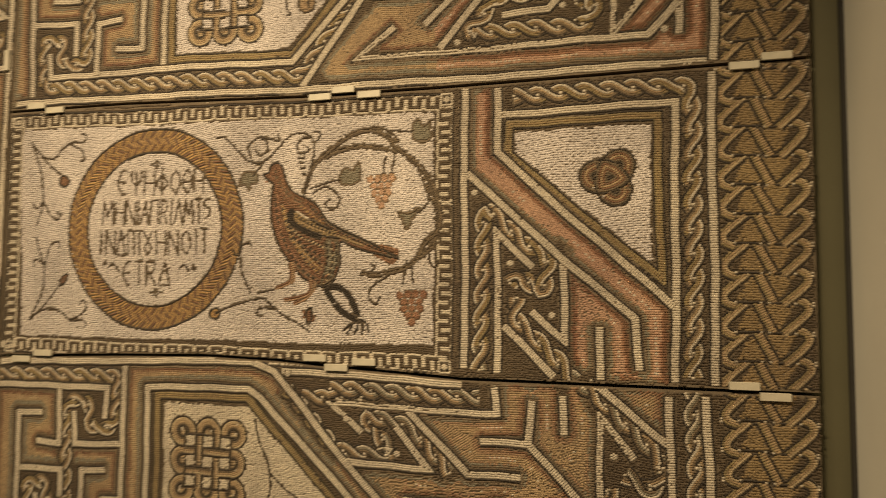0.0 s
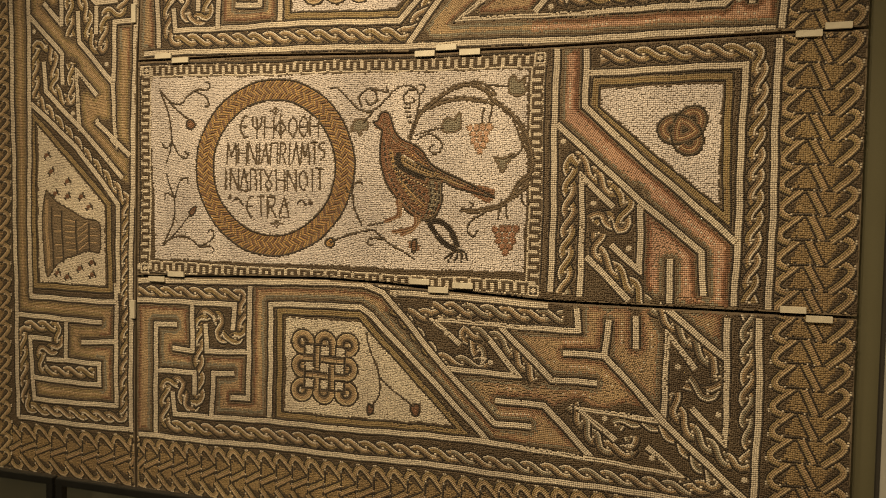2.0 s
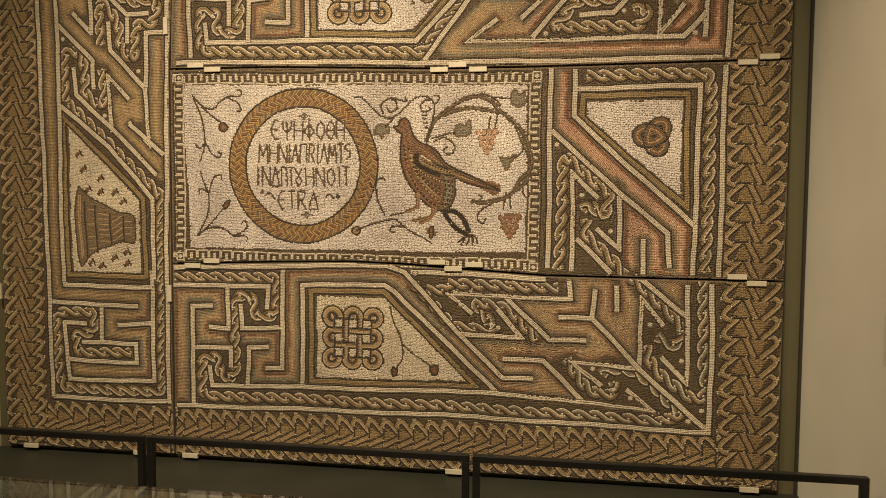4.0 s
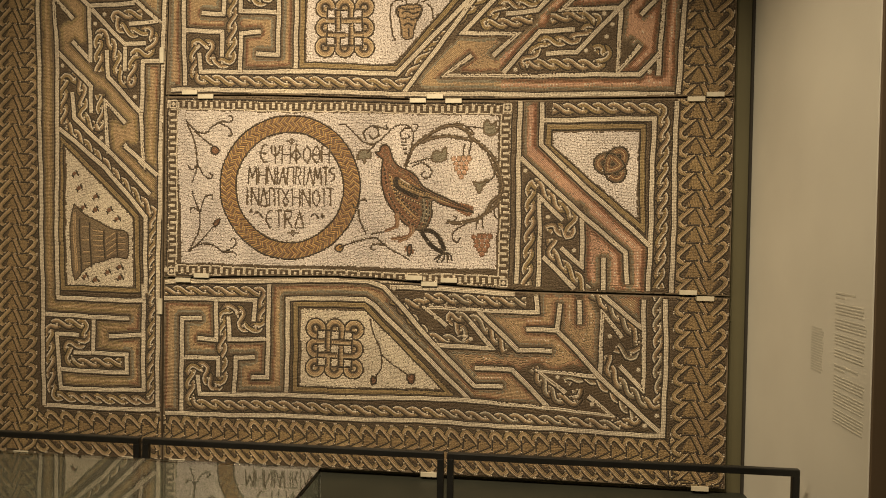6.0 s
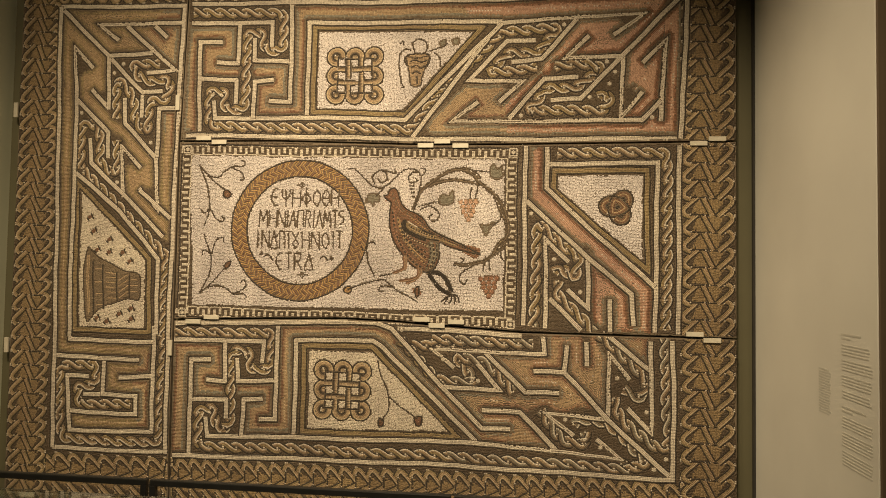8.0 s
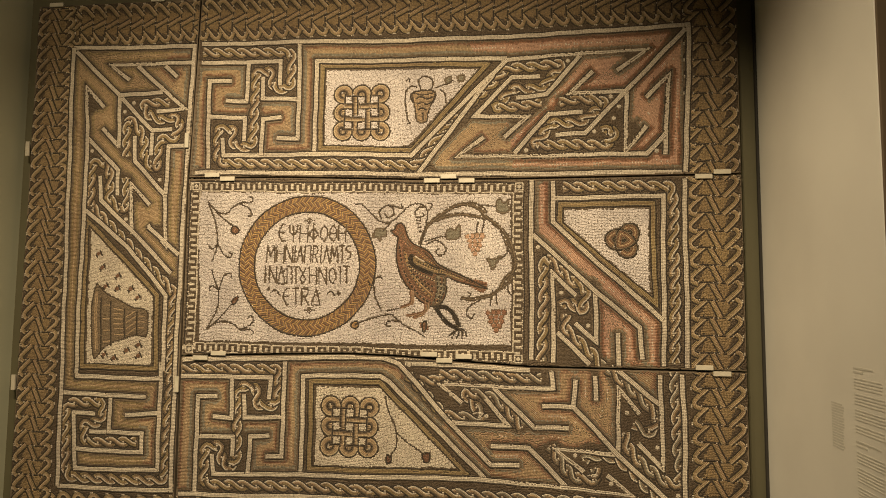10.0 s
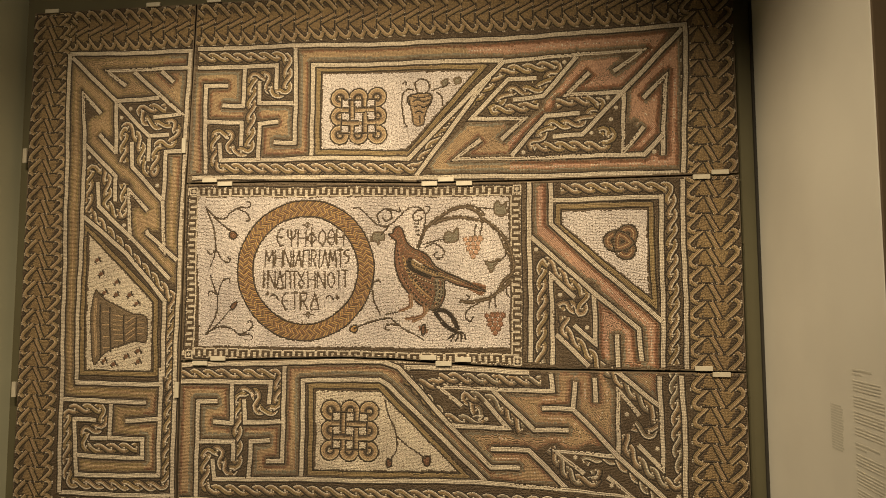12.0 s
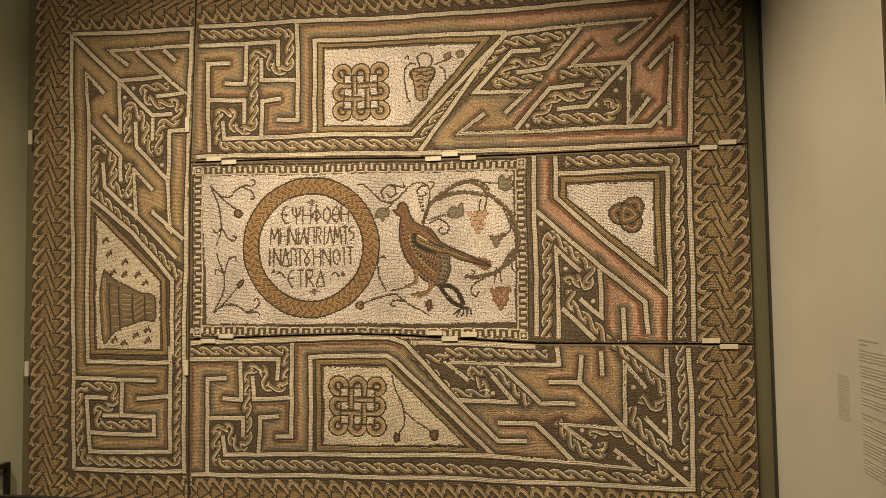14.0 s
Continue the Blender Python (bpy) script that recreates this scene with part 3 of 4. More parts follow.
white([(-0.274, 2.553), (-0.273, 2.392)])
white([(-0.604, 2.709), (-0.731, 2.842), (-0.713, 2.561), (-0.708, 2.311), (-0.704, 2.039), (-0.71, 1.66), (-0.703, 1.022)])
white([(-0.612, 2.572), (-0.495, 2.452)])
shaded([(-0.034, 3.033), (-0.711, 3.052), (-0.489, 2.838), (-0.283, 2.83), (-0.439, 2.956)])
shaded([(-0.785, 3.024), (-0.552, 2.772), (-0.554, 2.633), (-0.641, 2.61), (-0.651, 2.535), (-0.202, 2.113), (-0.205, 2.027), (-0.329, 2.016), (-0.311, 1.882), (-0.073, 1.662)])
shaded([(-0.806, 3.037), (-0.776, 2.818), (-0.768, 2.287)])
shaded([(-0.286, 2.937), (-0.078, 2.752), (-0.083, 2.928)])
white([(-0.718, 2.517), (-0.489, 2.297), (-0.484, 2.136)])
white([(-0.391, 2.52), (-0.38, 2.357), (-0.17, 2.142)])
white([(-0.057, 2.447), (-0.16, 2.449), (-0.161, 2.141)])
white([(-0.607, 2.263), (-0.594, 2.107), (-0.343, 1.876)])
white([(-0.265, 2.076), (-0.394, 2.209), (-0.377, 1.888)])
white([(-0.692, 2.048), (-0.399, 1.803), (-0.133, 1.511), (-0.131, 1.048)])
white([(-0.268, 1.936), (-0.062, 1.763)])
shaded([(-0.108, 2.412), (-0.088, 1.776)])
white([(-0.165, 2.137), (-0.148, 1.814), (-0.269, 1.948)])
white([(-0.376, 1.909), (-0.109, 1.648)])
guilloche([(-0.437, 2.387), (-0.449, 2.631), (-0.39, 2.605), (-0.328, 2.506), (-0.315, 2.361), (-0.23, 2.287), (-0.224, 2.431), (-0.221, 2.504), (-0.12, 2.489), (-0.079, 2.573), (-0.101, 2.64), (-0.2, 2.612), (-0.297, 2.645), (-0.346, 2.732), (-0.161, 2.727)])
guilloche([(-0.657, 2.074), (-0.667, 2.204), (-0.663, 2.359), (-0.602, 2.364), (-0.552, 2.304), (-0.531, 2.204), (-0.555, 2.121), (-0.493, 2.085), (-0.441, 2.015), (-0.415, 2.073), (-0.429, 2.25)])
guilloche([(-0.644, 2.062), (-0.462, 1.885), (-0.245, 1.676), (-0.082, 1.535), (-0.099, 1.036)])
dots([(-0.403, 2.734), (-0.461, 2.678), (-0.676, 2.423), (-0.208, 2.237), (-0.418, 1.984)])
olive([(-0.683, 1.984), (-0.19, 1.511), (-0.179, 1.064), (-0.67, 1.065), (-0.683, 1.984)])
field([(-0.651, 1.922), (-0.215, 1.499), (-0.212, 1.078), (-0.641, 1.08)], 'w')
shaded([(-0.81, 2.652), (-0.783, 1.974), (-0.764, 1.057)])
white([(-0.706, 1.07), (-0.697, 1.004), (-0.148, 1.002)])
white([(-0.79, 0.901), (-0.234, 0.892)])
white([(-0.464, 0.888), (-0.463, 0.676), (-0.246, 0.668), (-0.248, 0.558), (-0.679, 0.564)])
white([(-0.558, 0.78), (-0.701, 0.783), (-0.68, 0.446), (-0.139, 0.456), (-0.146, 1.1)])
white([(-0.593, 0.672), (-0.463, 0.676)])
white([(-0.364, 0.78), (-0.148, 0.792)])
shaded([(-0.764, 1.069), (-0.746, 0.949), (-0.191, 0.945), (-0.195, 0.852), (-0.404, 0.836), (-0.408, 0.736), (-0.191, 0.723), (-0.185, 0.507), (-0.663, 0.506)])
guilloche([(-0.082, 1.077), (-0.092, 0.394), (-0.737, 0.393), (-0.755, 0.841), (-0.508, 0.852), (-0.511, 0.728), (-0.633, 0.726), (-0.623, 0.607), (-0.282, 0.622)])
# top panel
white([(0.038, 3.098), (0.588, 3.093), (1.373, 3.071), (2.188, 3.073), (3.015, 3.101), (3.008, 2.714), (2.98, 2.237)])
white([(0.021, 2.275), (0.601, 2.267), (1.443, 2.243), (2.178, 2.235), (2.959, 2.235)])
white([(0.04, 2.977), (0.56, 2.972), (0.559, 2.817)])
white([(0.354, 2.963), (0.344, 2.722), (0.211, 2.731)])
white([(0.683, 3.081), (0.684, 2.477), (0.55, 2.487)])
white([(0.451, 2.876), (0.447, 2.74), (0.673, 2.724)])
white([(0.242, 2.856), (0.096, 2.859), (0.111, 2.298)])
white([(0.105, 2.627), (0.339, 2.618), (0.342, 2.469)])
white([(0.577, 2.614), (0.456, 2.608), (0.454, 2.378)])
white([(0.202, 2.491), (0.208, 2.38), (0.779, 2.378), (1.391, 2.361), (1.963, 2.93)])
white([(0.793, 2.378), (0.792, 2.96), (1.373, 2.947), (1.963, 2.941)])
olive([(0.828, 2.93), (1.373, 2.92), (1.845, 2.904), (1.395, 2.392), (0.831, 2.412), (0.828, 2.93)])
field([(0.854, 2.9), (1.373, 2.889), (1.802, 2.876), (1.368, 2.417), (0.855, 2.432)], 'c')
shaded([(0.733, 3.017), (0.734, 2.436), (0.525, 2.439), (0.524, 2.542), (0.636, 2.548), (0.623, 2.679), (0.437, 2.679)])
shaded([(0.374, 2.678), (0.198, 2.685), (0.195, 2.796), (0.283, 2.8), (0.281, 2.924), (0.049, 2.922), (0.051, 2.306)])
guilloche([(0.047, 3.043), (0.632, 3.029), (0.628, 2.786), (0.512, 2.795), (0.51, 2.909), (0.403, 2.915), (0.399, 2.752), (0.398, 2.425), (0.269, 2.436), (0.274, 2.549), (0.17, 2.553), (0.169, 2.332), (1.436, 2.301), (1.612, 2.537), (1.726, 2.647), (1.852, 2.759), (1.959, 2.877), (2.128, 2.881), (2.276, 2.895), (2.286, 2.85), (2.214, 2.814), (2.183, 2.751), (2.102, 2.747), (2.003, 2.757), (1.953, 2.694), (1.884, 2.639), (2.015, 2.641), (2.17, 2.662)])
white([(1.95, 2.929), (1.439, 2.256)])
white([(1.954, 2.93), (2.782, 2.965), (2.604, 2.842)])
white([(2.999, 3.077), (2.651, 2.718), (2.328, 2.708), (2.467, 2.838)])
white([(2.651, 2.718), (2.422, 2.47), (2.253, 2.466)])
white([(2.412, 2.959), (2.197, 2.708), (2.024, 2.696)])
white([(2.157, 2.82), (1.992, 2.821), (1.774, 2.588), (2.089, 2.583), (1.949, 2.457)])
white([(2.408, 2.596), (2.213, 2.59), (2.006, 2.362)])
white([(1.824, 2.46), (1.674, 2.344), (2.77, 2.343), (2.874, 2.458)])
white([(2.872, 2.34), (2.898, 2.805), (2.769, 2.677)])
white([(2.658, 2.713), (2.652, 2.357), (2.773, 2.508)])
shaded([(0.737, 3.012), (1.32, 3.006), (2.167, 3.007), (2.824, 3.034), (2.664, 2.773), (2.471, 2.77), (2.575, 2.871), (2.448, 2.879), (2.349, 2.771), (2.014, 2.438), (1.846, 2.41), (1.909, 2.501), (1.777, 2.507), (1.614, 2.332), (2.956, 2.28), (2.958, 2.995)])
shaded([(2.95, 2.988), (2.714, 2.761), (2.712, 2.629), (2.833, 2.691), (2.813, 2.526), (2.692, 2.397)])
dots([(2.825, 2.361)])
guilloche([(2.274, 2.659), (2.397, 2.674), (2.524, 2.664), (2.529, 2.623), (2.456, 2.59), (2.395, 2.529), (2.224, 2.54), (2.187, 2.471), (2.11, 2.41), (2.223, 2.408), (2.393, 2.404), (2.562, 2.394), (2.593, 2.461), (2.564, 2.506), (2.521, 2.476)])
dots([(2.322, 2.908), (2.566, 2.685), (2.614, 2.626), (2.586, 2.555), (2.473, 2.479), (2.076, 2.379)])
# middle panel
white([(2.107, 2.197), (2.109, 1.157)])
white([(2.231, 2.194), (2.232, 1.95), (2.542, 1.663), (2.84, 1.388)])
white([(2.233, 2.09), (2.856, 2.096), (2.844, 1.134)])
white([(2.973, 2.197), (2.973, 1.656), (2.973, 1.128)])
white([(2.12, 1.877), (2.469, 1.555), (2.71, 1.343), (2.727, 1.166)])
white([(2.469, 1.541), (2.471, 1.262), (2.353, 1.368)])
white([(2.362, 1.526), (2.227, 1.656), (2.233, 1.145)])
white([(2.253, 1.317), (2.435, 1.134)])
white([(2.591, 1.313), (2.595, 1.13)])
olive([(2.274, 2.053), (2.795, 2.053), (2.803, 1.478), (2.272, 1.942), (2.274, 2.053)])
field([(2.296, 2.023), (2.773, 2.024), (2.77, 1.534), (2.302, 1.949)], 'c')
shaded([(2.174, 2.188), (2.179, 1.914), (2.54, 1.599), (2.774, 1.386), (2.788, 1.132)])
shaded([(2.519, 1.157), (2.517, 1.455), (2.655, 1.3), (2.658, 1.158)])
guilloche([(2.289, 2.157), (2.902, 2.154), (2.913, 2.015), (2.903, 1.148)])
guilloche([(2.166, 1.152), (2.178, 1.745), (2.204, 1.733), (2.272, 1.67), (2.345, 1.601), (2.422, 1.569), (2.412, 1.501), (2.387, 1.42), (2.344, 1.469), (2.314, 1.507), (2.272, 1.469)])
guilloche([(2.3, 1.419), (2.287, 1.345), (2.366, 1.271), (2.439, 1.205), (2.504, 1.12)])
dots([(2.149, 1.803), (2.278, 1.544), (2.425, 1.356)])
field([(0.058, 2.15), (1.988, 2.115), (1.986, 1.234), (0.1, 1.235)], 'c')
# bottom panel
white([(-0.023, 1.118), (0.611, 1.14), (1.234, 1.154), (1.336, 1.121), (1.628, 0.798), (1.878, 0.563), (2.041, 0.563)])
white([(-0.021, 1.018), (0.56, 1.027), (0.552, 0.897)])
white([(0.318, 1.01), (0.317, 0.781), (0.199, 0.784)])
white([(0.646, 1.121), (0.634, 0.562), (0.536, 0.558)])
white([(0.396, 0.921), (0.399, 0.784), (0.636, 0.792)])
white([(0.225, 0.905), (0.099, 0.901), (0.105, 0.337)])
white([(0.104, 0.664), (0.328, 0.672), (0.33, 0.557)])
white([(0.558, 0.681), (0.438, 0.676), (0.432, 0.459)])
white([(0.204, 0.563), (0.218, 0.45), (0.749, 0.459), (1.847, 0.476), (2.664, 0.42), (2.521, 0.525)])
white([(0.755, 0.459), (0.76, 1.035), (1.219, 1.048), (1.278, 1.013), (1.841, 0.486)])
white([(-0.003, 0.321), (0.664, 0.334), (1.651, 0.341), (2.943, 0.316), (2.948, 0.716), (2.939, 1.09)])
olive([(0.807, 1.002), (1.219, 1.012), (1.732, 0.507), (0.807, 0.498), (0.807, 1.002)])
field([(0.842, 0.974), (1.221, 0.978), (1.681, 0.532), (0.838, 0.52)], 'w')
shaded([(0.051, 0.351), (0.035, 0.961), (0.27, 0.967), (0.273, 0.856), (0.161, 0.845), (0.157, 0.722), (0.326, 0.727)])
shaded([(0.386, 0.729), (0.585, 0.736), (0.581, 0.618), (0.481, 0.614), (0.484, 0.506), (0.712, 0.515), (0.699, 1.091), (1.277, 1.099), (1.44, 0.95), (1.729, 0.654), (1.88, 0.507), (2.252, 0.49)])
guilloche([(-0.014, 1.06), (0.612, 1.079), (0.603, 0.858), (0.476, 0.854), (0.473, 0.97), (0.359, 0.967), (0.352, 0.823), (0.36, 0.501), (0.27, 0.497), (0.26, 0.616), (0.16, 0.612), (0.159, 0.386), (0.698, 0.393), (1.651, 0.39), (2.71, 0.365)])
white([(1.37, 1.125), (2.098, 1.097)])
white([(1.708, 0.9), (1.574, 1.004), (2.23, 0.996), (2.222, 1.093)])
white([(1.628, 0.788), (1.973, 0.784), (1.841, 0.93)])
white([(1.889, 0.993), (2.119, 0.776), (2.311, 0.774)])
white([(2.166, 0.897), (2.343, 0.893), (2.357, 1.048)])
white([(2.343, 0.893), (2.583, 0.638), (2.943, 0.322)])
white([(1.877, 0.667), (2.089, 0.662), (2.317, 0.436)])
white([(2.395, 0.536), (2.233, 0.658), (2.583, 0.638)])
white([(2.705, 0.867), (2.595, 1.006), (2.583, 0.638)])
white([(2.692, 0.707), (2.826, 0.57), (2.822, 1.087)])
white([(2.467, 1.067), (2.469, 0.93)])
white([(2.592, 1.105), (2.835, 0.907)])
shaded([(2.278, 1.12), (2.28, 0.964), (2.032, 0.956), (2.145, 0.838), (2.33, 0.839), (2.441, 0.731), (1.795, 0.713), (1.902, 0.62), (2.037, 0.621), (2.164, 0.511), (1.911, 0.511)])
shaded([(2.385, 1.105), (2.387, 0.959), (2.527, 0.787), (2.524, 1.108)])
shaded([(2.726, 1.104), (2.811, 0.979)])
guilloche([(2.539, 1.111), (2.655, 1.011), (2.75, 0.919), (2.807, 0.848), (2.765, 0.759), (2.672, 0.814)])
guilloche([(2.617, 0.761), (2.644, 0.659), (2.731, 0.582), (2.832, 0.506), (2.896, 0.473), (2.931, 0.539), (2.904, 0.669), (2.901, 1.113)])
guilloche([(2.661, 0.397), (2.79, 0.374), (2.801, 0.421), (2.718, 0.487), (2.66, 0.557), (2.558, 0.626), (2.427, 0.633), (2.391, 0.598)])
guilloche([(2.207, 0.672), (2.274, 0.571), (2.341, 0.5), (2.472, 0.494), (2.457, 0.563)])
dots([(2.638, 0.871), (2.795, 0.687), (2.347, 0.625), (2.545, 0.479), (2.906, 0.43), (2.844, 0.372), (1.849, 0.831), (1.395, 1.116), (1.642, 0.946)])
guilloche([(1.573, 1.06), (2.165, 1.053)])
guilloche([(1.388, 1.056), (1.611, 0.824), (1.842, 0.822), (1.708, 0.971), (1.906, 0.932), (2.054, 0.774)])
guilloche([(1.456, 1.024), (1.707, 1.031)])


# plants in the field
vine([(0.116, 2.094), (0.178, 2.031), (0.24, 2.014), (0.286, 2.055), (0.339, 2.083), (0.394, 2.079), (0.404, 2.107), (0.378, 2.118)])
vine([(0.322, 2.076), (0.384, 2.045), (0.406, 2.003), (0.378, 1.997)])
vine([(0.116, 2.094), (0.205, 1.997), (0.29, 1.934)])
vine([(0.116, 2.094), (0.169, 1.972), (0.194, 1.833), (0.168, 1.74), (0.161, 1.719)])
vine([(0.194, 1.833), (0.233, 1.764), (0.269, 1.745), (0.29, 1.762), (0.268, 1.778)])
vine([(0.194, 1.833), (0.173, 1.802), (0.144, 1.806), (0.14, 1.827)])
blob([(0.278, 1.927), (0.3, 1.937), (0.326, 1.91), (0.308, 1.889), (0.28, 1.899)], 'b')
vine([(0.135, 1.301), (0.185, 1.34), (0.257, 1.352), (0.315, 1.329), (0.359, 1.301), (0.412, 1.309), (0.437, 1.29), (0.424, 1.275)])
vine([(0.341, 1.301), (0.408, 1.33), (0.436, 1.365), (0.417, 1.392), (0.4, 1.372)])
vine([(0.135, 1.301), (0.22, 1.376), (0.3, 1.465)])
vine([(0.135, 1.301), (0.198, 1.42), (0.205, 1.533), (0.174, 1.626), (0.162, 1.671)])
vine([(0.205, 1.533), (0.233, 1.616), (0.26, 1.645), (0.286, 1.641), (0.29, 1.617)])
vine([(0.205, 1.541), (0.176, 1.568), (0.151, 1.564), (0.151, 1.539)])
blob([(0.29, 1.472), (0.311, 1.496), (0.333, 1.5), (0.326, 1.473), (0.304, 1.455)], 'b')
vine([(1.052, 2.064), (1.097, 2.061), (1.149, 2.016), (1.203, 1.963), (1.261, 1.949), (1.321, 1.989), (1.382, 2.05), (1.435, 2.067), (1.483, 2.046), (1.498, 1.989), (1.476, 1.906), (1.453, 1.815)])
vine([(1.219, 1.97), (1.208, 2.016), (1.245, 2.05), (1.286, 2.04), (1.294, 2), (1.26, 1.979), (1.239, 2)])
vine([(1.258, 2.057), (1.321, 2.044), (1.348, 2.04), (1.336, 2.067)])
vine([(1.483, 2.046), (1.45, 2.046), (1.422, 2.016), (1.436, 1.983), (1.474, 1.993), (1.463, 2.016)])
vine([(1.496, 2.023), (1.517, 2.04), (1.524, 2.063), (1.499, 2.07)])
vine([(1.28, 1.955), (1.227, 1.898)])
blob([(1.179, 1.905), (1.213, 1.915), (1.248, 1.902), (1.242, 1.862), (1.221, 1.868), (1.214, 1.838), (1.193, 1.862), (1.173, 1.862)], 'e')
vine([(1.424, 1.963), (1.457, 1.966)])
vine([(1.43, 1.942), (1.461, 1.946)])
vine([(1.434, 1.923), (1.461, 1.925)])
vine([(1.438, 1.899), (1.459, 1.902)])

# vine round the grapes
stem([(1.453, 1.823), (1.485, 1.916), (1.557, 1.989), (1.641, 2.04), (1.73, 2.062), (1.807, 2.029), (1.841, 1.983), (1.918, 1.929), (1.985, 1.841), (2.012, 1.726), (2.001, 1.66), (1.955, 1.62), (1.923, 1.561)])
stem([(1.485, 1.929), (1.574, 1.98), (1.691, 2), (1.774, 1.989), (1.841, 1.972), (1.93, 1.907), (1.972, 1.808), (2.002, 1.742)])
stem([(2.003, 1.677), (1.988, 1.611), (1.929, 1.561), (1.881, 1.528), (1.815, 1.507), (1.748, 1.499), (1.699, 1.508)])
stem([(1.841, 1.972), (1.834, 2.023), (1.773, 2.062), (1.741, 2.07)])
vine([(1.773, 2.066), (1.84, 2.049), (1.906, 2.042)])
blob([(1.906, 2.062), (1.928, 2.088), (1.949, 2.062), (1.981, 2.088), (1.975, 2.049), (1.982, 2.015), (1.944, 2.002), (1.91, 2.016)], 'e')
vine([(1.798, 1.957), (1.786, 1.873)])
vine([(1.834, 1.957), (1.82, 1.873)])
grapes([(1.777, 1.818)], 'p')
vine([(1.477, 1.84), (1.543, 1.863), (1.609, 1.873)])
blob([(1.6, 1.873), (1.626, 1.916), (1.66, 1.906), (1.686, 1.94), (1.694, 1.882), (1.667, 1.856), (1.628, 1.85)], 'e')
vine([(1.487, 1.823), (1.543, 1.849), (1.594, 1.816), (1.602, 1.776), (1.568, 1.756), (1.544, 1.782), (1.568, 1.799)])
blob([(1.845, 1.738), (1.888, 1.732), (1.927, 1.752), (1.901, 1.706), (1.882, 1.672), (1.862, 1.706)], 'e')
vine([(1.92, 1.732), (1.959, 1.759), (1.972, 1.792)])
vine([(1.977, 1.628), (1.968, 1.555), (1.989, 1.522), (2.002, 1.548)])
vine([(1.88, 1.554), (1.872, 1.461)])
vine([(1.897, 1.554), (1.911, 1.463)])
grapes([(1.906, 1.37)], 'r')
vine([(1.864, 1.528), (1.799, 1.487), (1.75, 1.454), (1.734, 1.411), (1.76, 1.385), (1.78, 1.414)])
vine([(1.738, 1.539), (1.759, 1.533), (1.746, 1.512)])
vine([(1.066, 1.342), (1.162, 1.377), (1.264, 1.405), (1.305, 1.4)])
vine([(1.23, 1.425), (1.187, 1.502), (1.175, 1.569), (1.152, 1.578), (1.144, 1.606)])
vine([(1.175, 1.569), (1.184, 1.612), (1.212, 1.626), (1.232, 1.613)])
vine([(1.305, 1.392), (1.366, 1.347), (1.442, 1.309), (1.49, 1.277)])
vine([(1.332, 1.366), (1.271, 1.366), (1.258, 1.339), (1.286, 1.333)])
blob([(1.474, 1.356), (1.494, 1.373), (1.495, 1.324), (1.478, 1.309)], 'b')
blob([(1.043, 1.342), (1.066, 1.362), (1.093, 1.35), (1.08, 1.322), (1.053, 1.322)], 'y')
vine([(1.257, 1.426), (1.331, 1.44)])

# bird
blob([(1.328, 1.949), (1.351, 1.94), (1.363, 1.907), (1.381, 1.856), (1.413, 1.823), (1.466, 1.801), (1.517, 1.768), (1.551, 1.718), (1.608, 1.68), (1.675, 1.653), (1.731, 1.626), (1.792, 1.591), (1.851, 1.561), (1.754, 1.582), (1.665, 1.609), (1.612, 1.627), (1.612, 1.536), (1.589, 1.481), (1.55, 1.456), (1.511, 1.463), (1.454, 1.495), (1.403, 1.545), (1.351, 1.611), (1.321, 1.677), (1.309, 1.744), (1.313, 1.823), (1.318, 1.862), (1.296, 1.879), (1.272, 1.901), (1.296, 1.91), (1.307, 1.935)], 'b')
blob([(1.408, 1.756), (1.467, 1.729), (1.529, 1.696), (1.597, 1.669), (1.698, 1.628), (1.597, 1.644), (1.53, 1.655), (1.44, 1.692), (1.406, 1.714)], 'n')
blob([(1.545, 1.633), (1.607, 1.622), (1.608, 1.536), (1.583, 1.486), (1.535, 1.467), (1.556, 1.552)], 'e')
dashes([(1.323, 1.918), (1.344, 1.867), (1.381, 1.823), (1.449, 1.784)], 'hbb')
dashes([(1.336, 1.823), (1.343, 1.745), (1.355, 1.678)], 'rrb')
dashes([(1.327, 1.812), (1.344, 1.7), (1.385, 1.606), (1.46, 1.518), (1.524, 1.477)], 'kkr')
dashes([(1.357, 1.789), (1.374, 1.7), (1.416, 1.62), (1.482, 1.546), (1.53, 1.504)], 'kty')
dashes([(1.38, 1.745), (1.393, 1.676), (1.441, 1.617), (1.504, 1.566), (1.543, 1.535)], 'kkt')
dashes([(1.369, 1.767), (1.383, 1.689), (1.43, 1.617), (1.493, 1.557), (1.538, 1.519)], 'ty')
dashes([(1.395, 1.684), (1.44, 1.651), (1.497, 1.629), (1.542, 1.607)], 'kl')
dashes([(1.412, 1.65), (1.469, 1.612), (1.543, 1.568)], 'kkr')
dashes([(1.553, 1.626), (1.562, 1.558), (1.54, 1.478)], 'kke')
dashes([(1.572, 1.622), (1.582, 1.547), (1.558, 1.475)], 'kkl')
dashes([(1.593, 1.619), (1.599, 1.547), (1.575, 1.488)], 'kke')
dashes([(1.418, 1.754), (1.45, 1.734), (1.479, 1.721)], 'w')
dashes([(1.422, 1.728), (1.496, 1.696), (1.586, 1.66)], 'kn')
dashes([(1.428, 1.714), (1.496, 1.684), (1.597, 1.652), (1.709, 1.615)], 'tn')
dashes([(1.466, 1.784), (1.523, 1.735), (1.563, 1.691), (1.675, 1.638), (1.787, 1.588)], 'kb')
dashes([(1.438, 1.773), (1.507, 1.723), (1.586, 1.677), (1.698, 1.631)], 'yb')
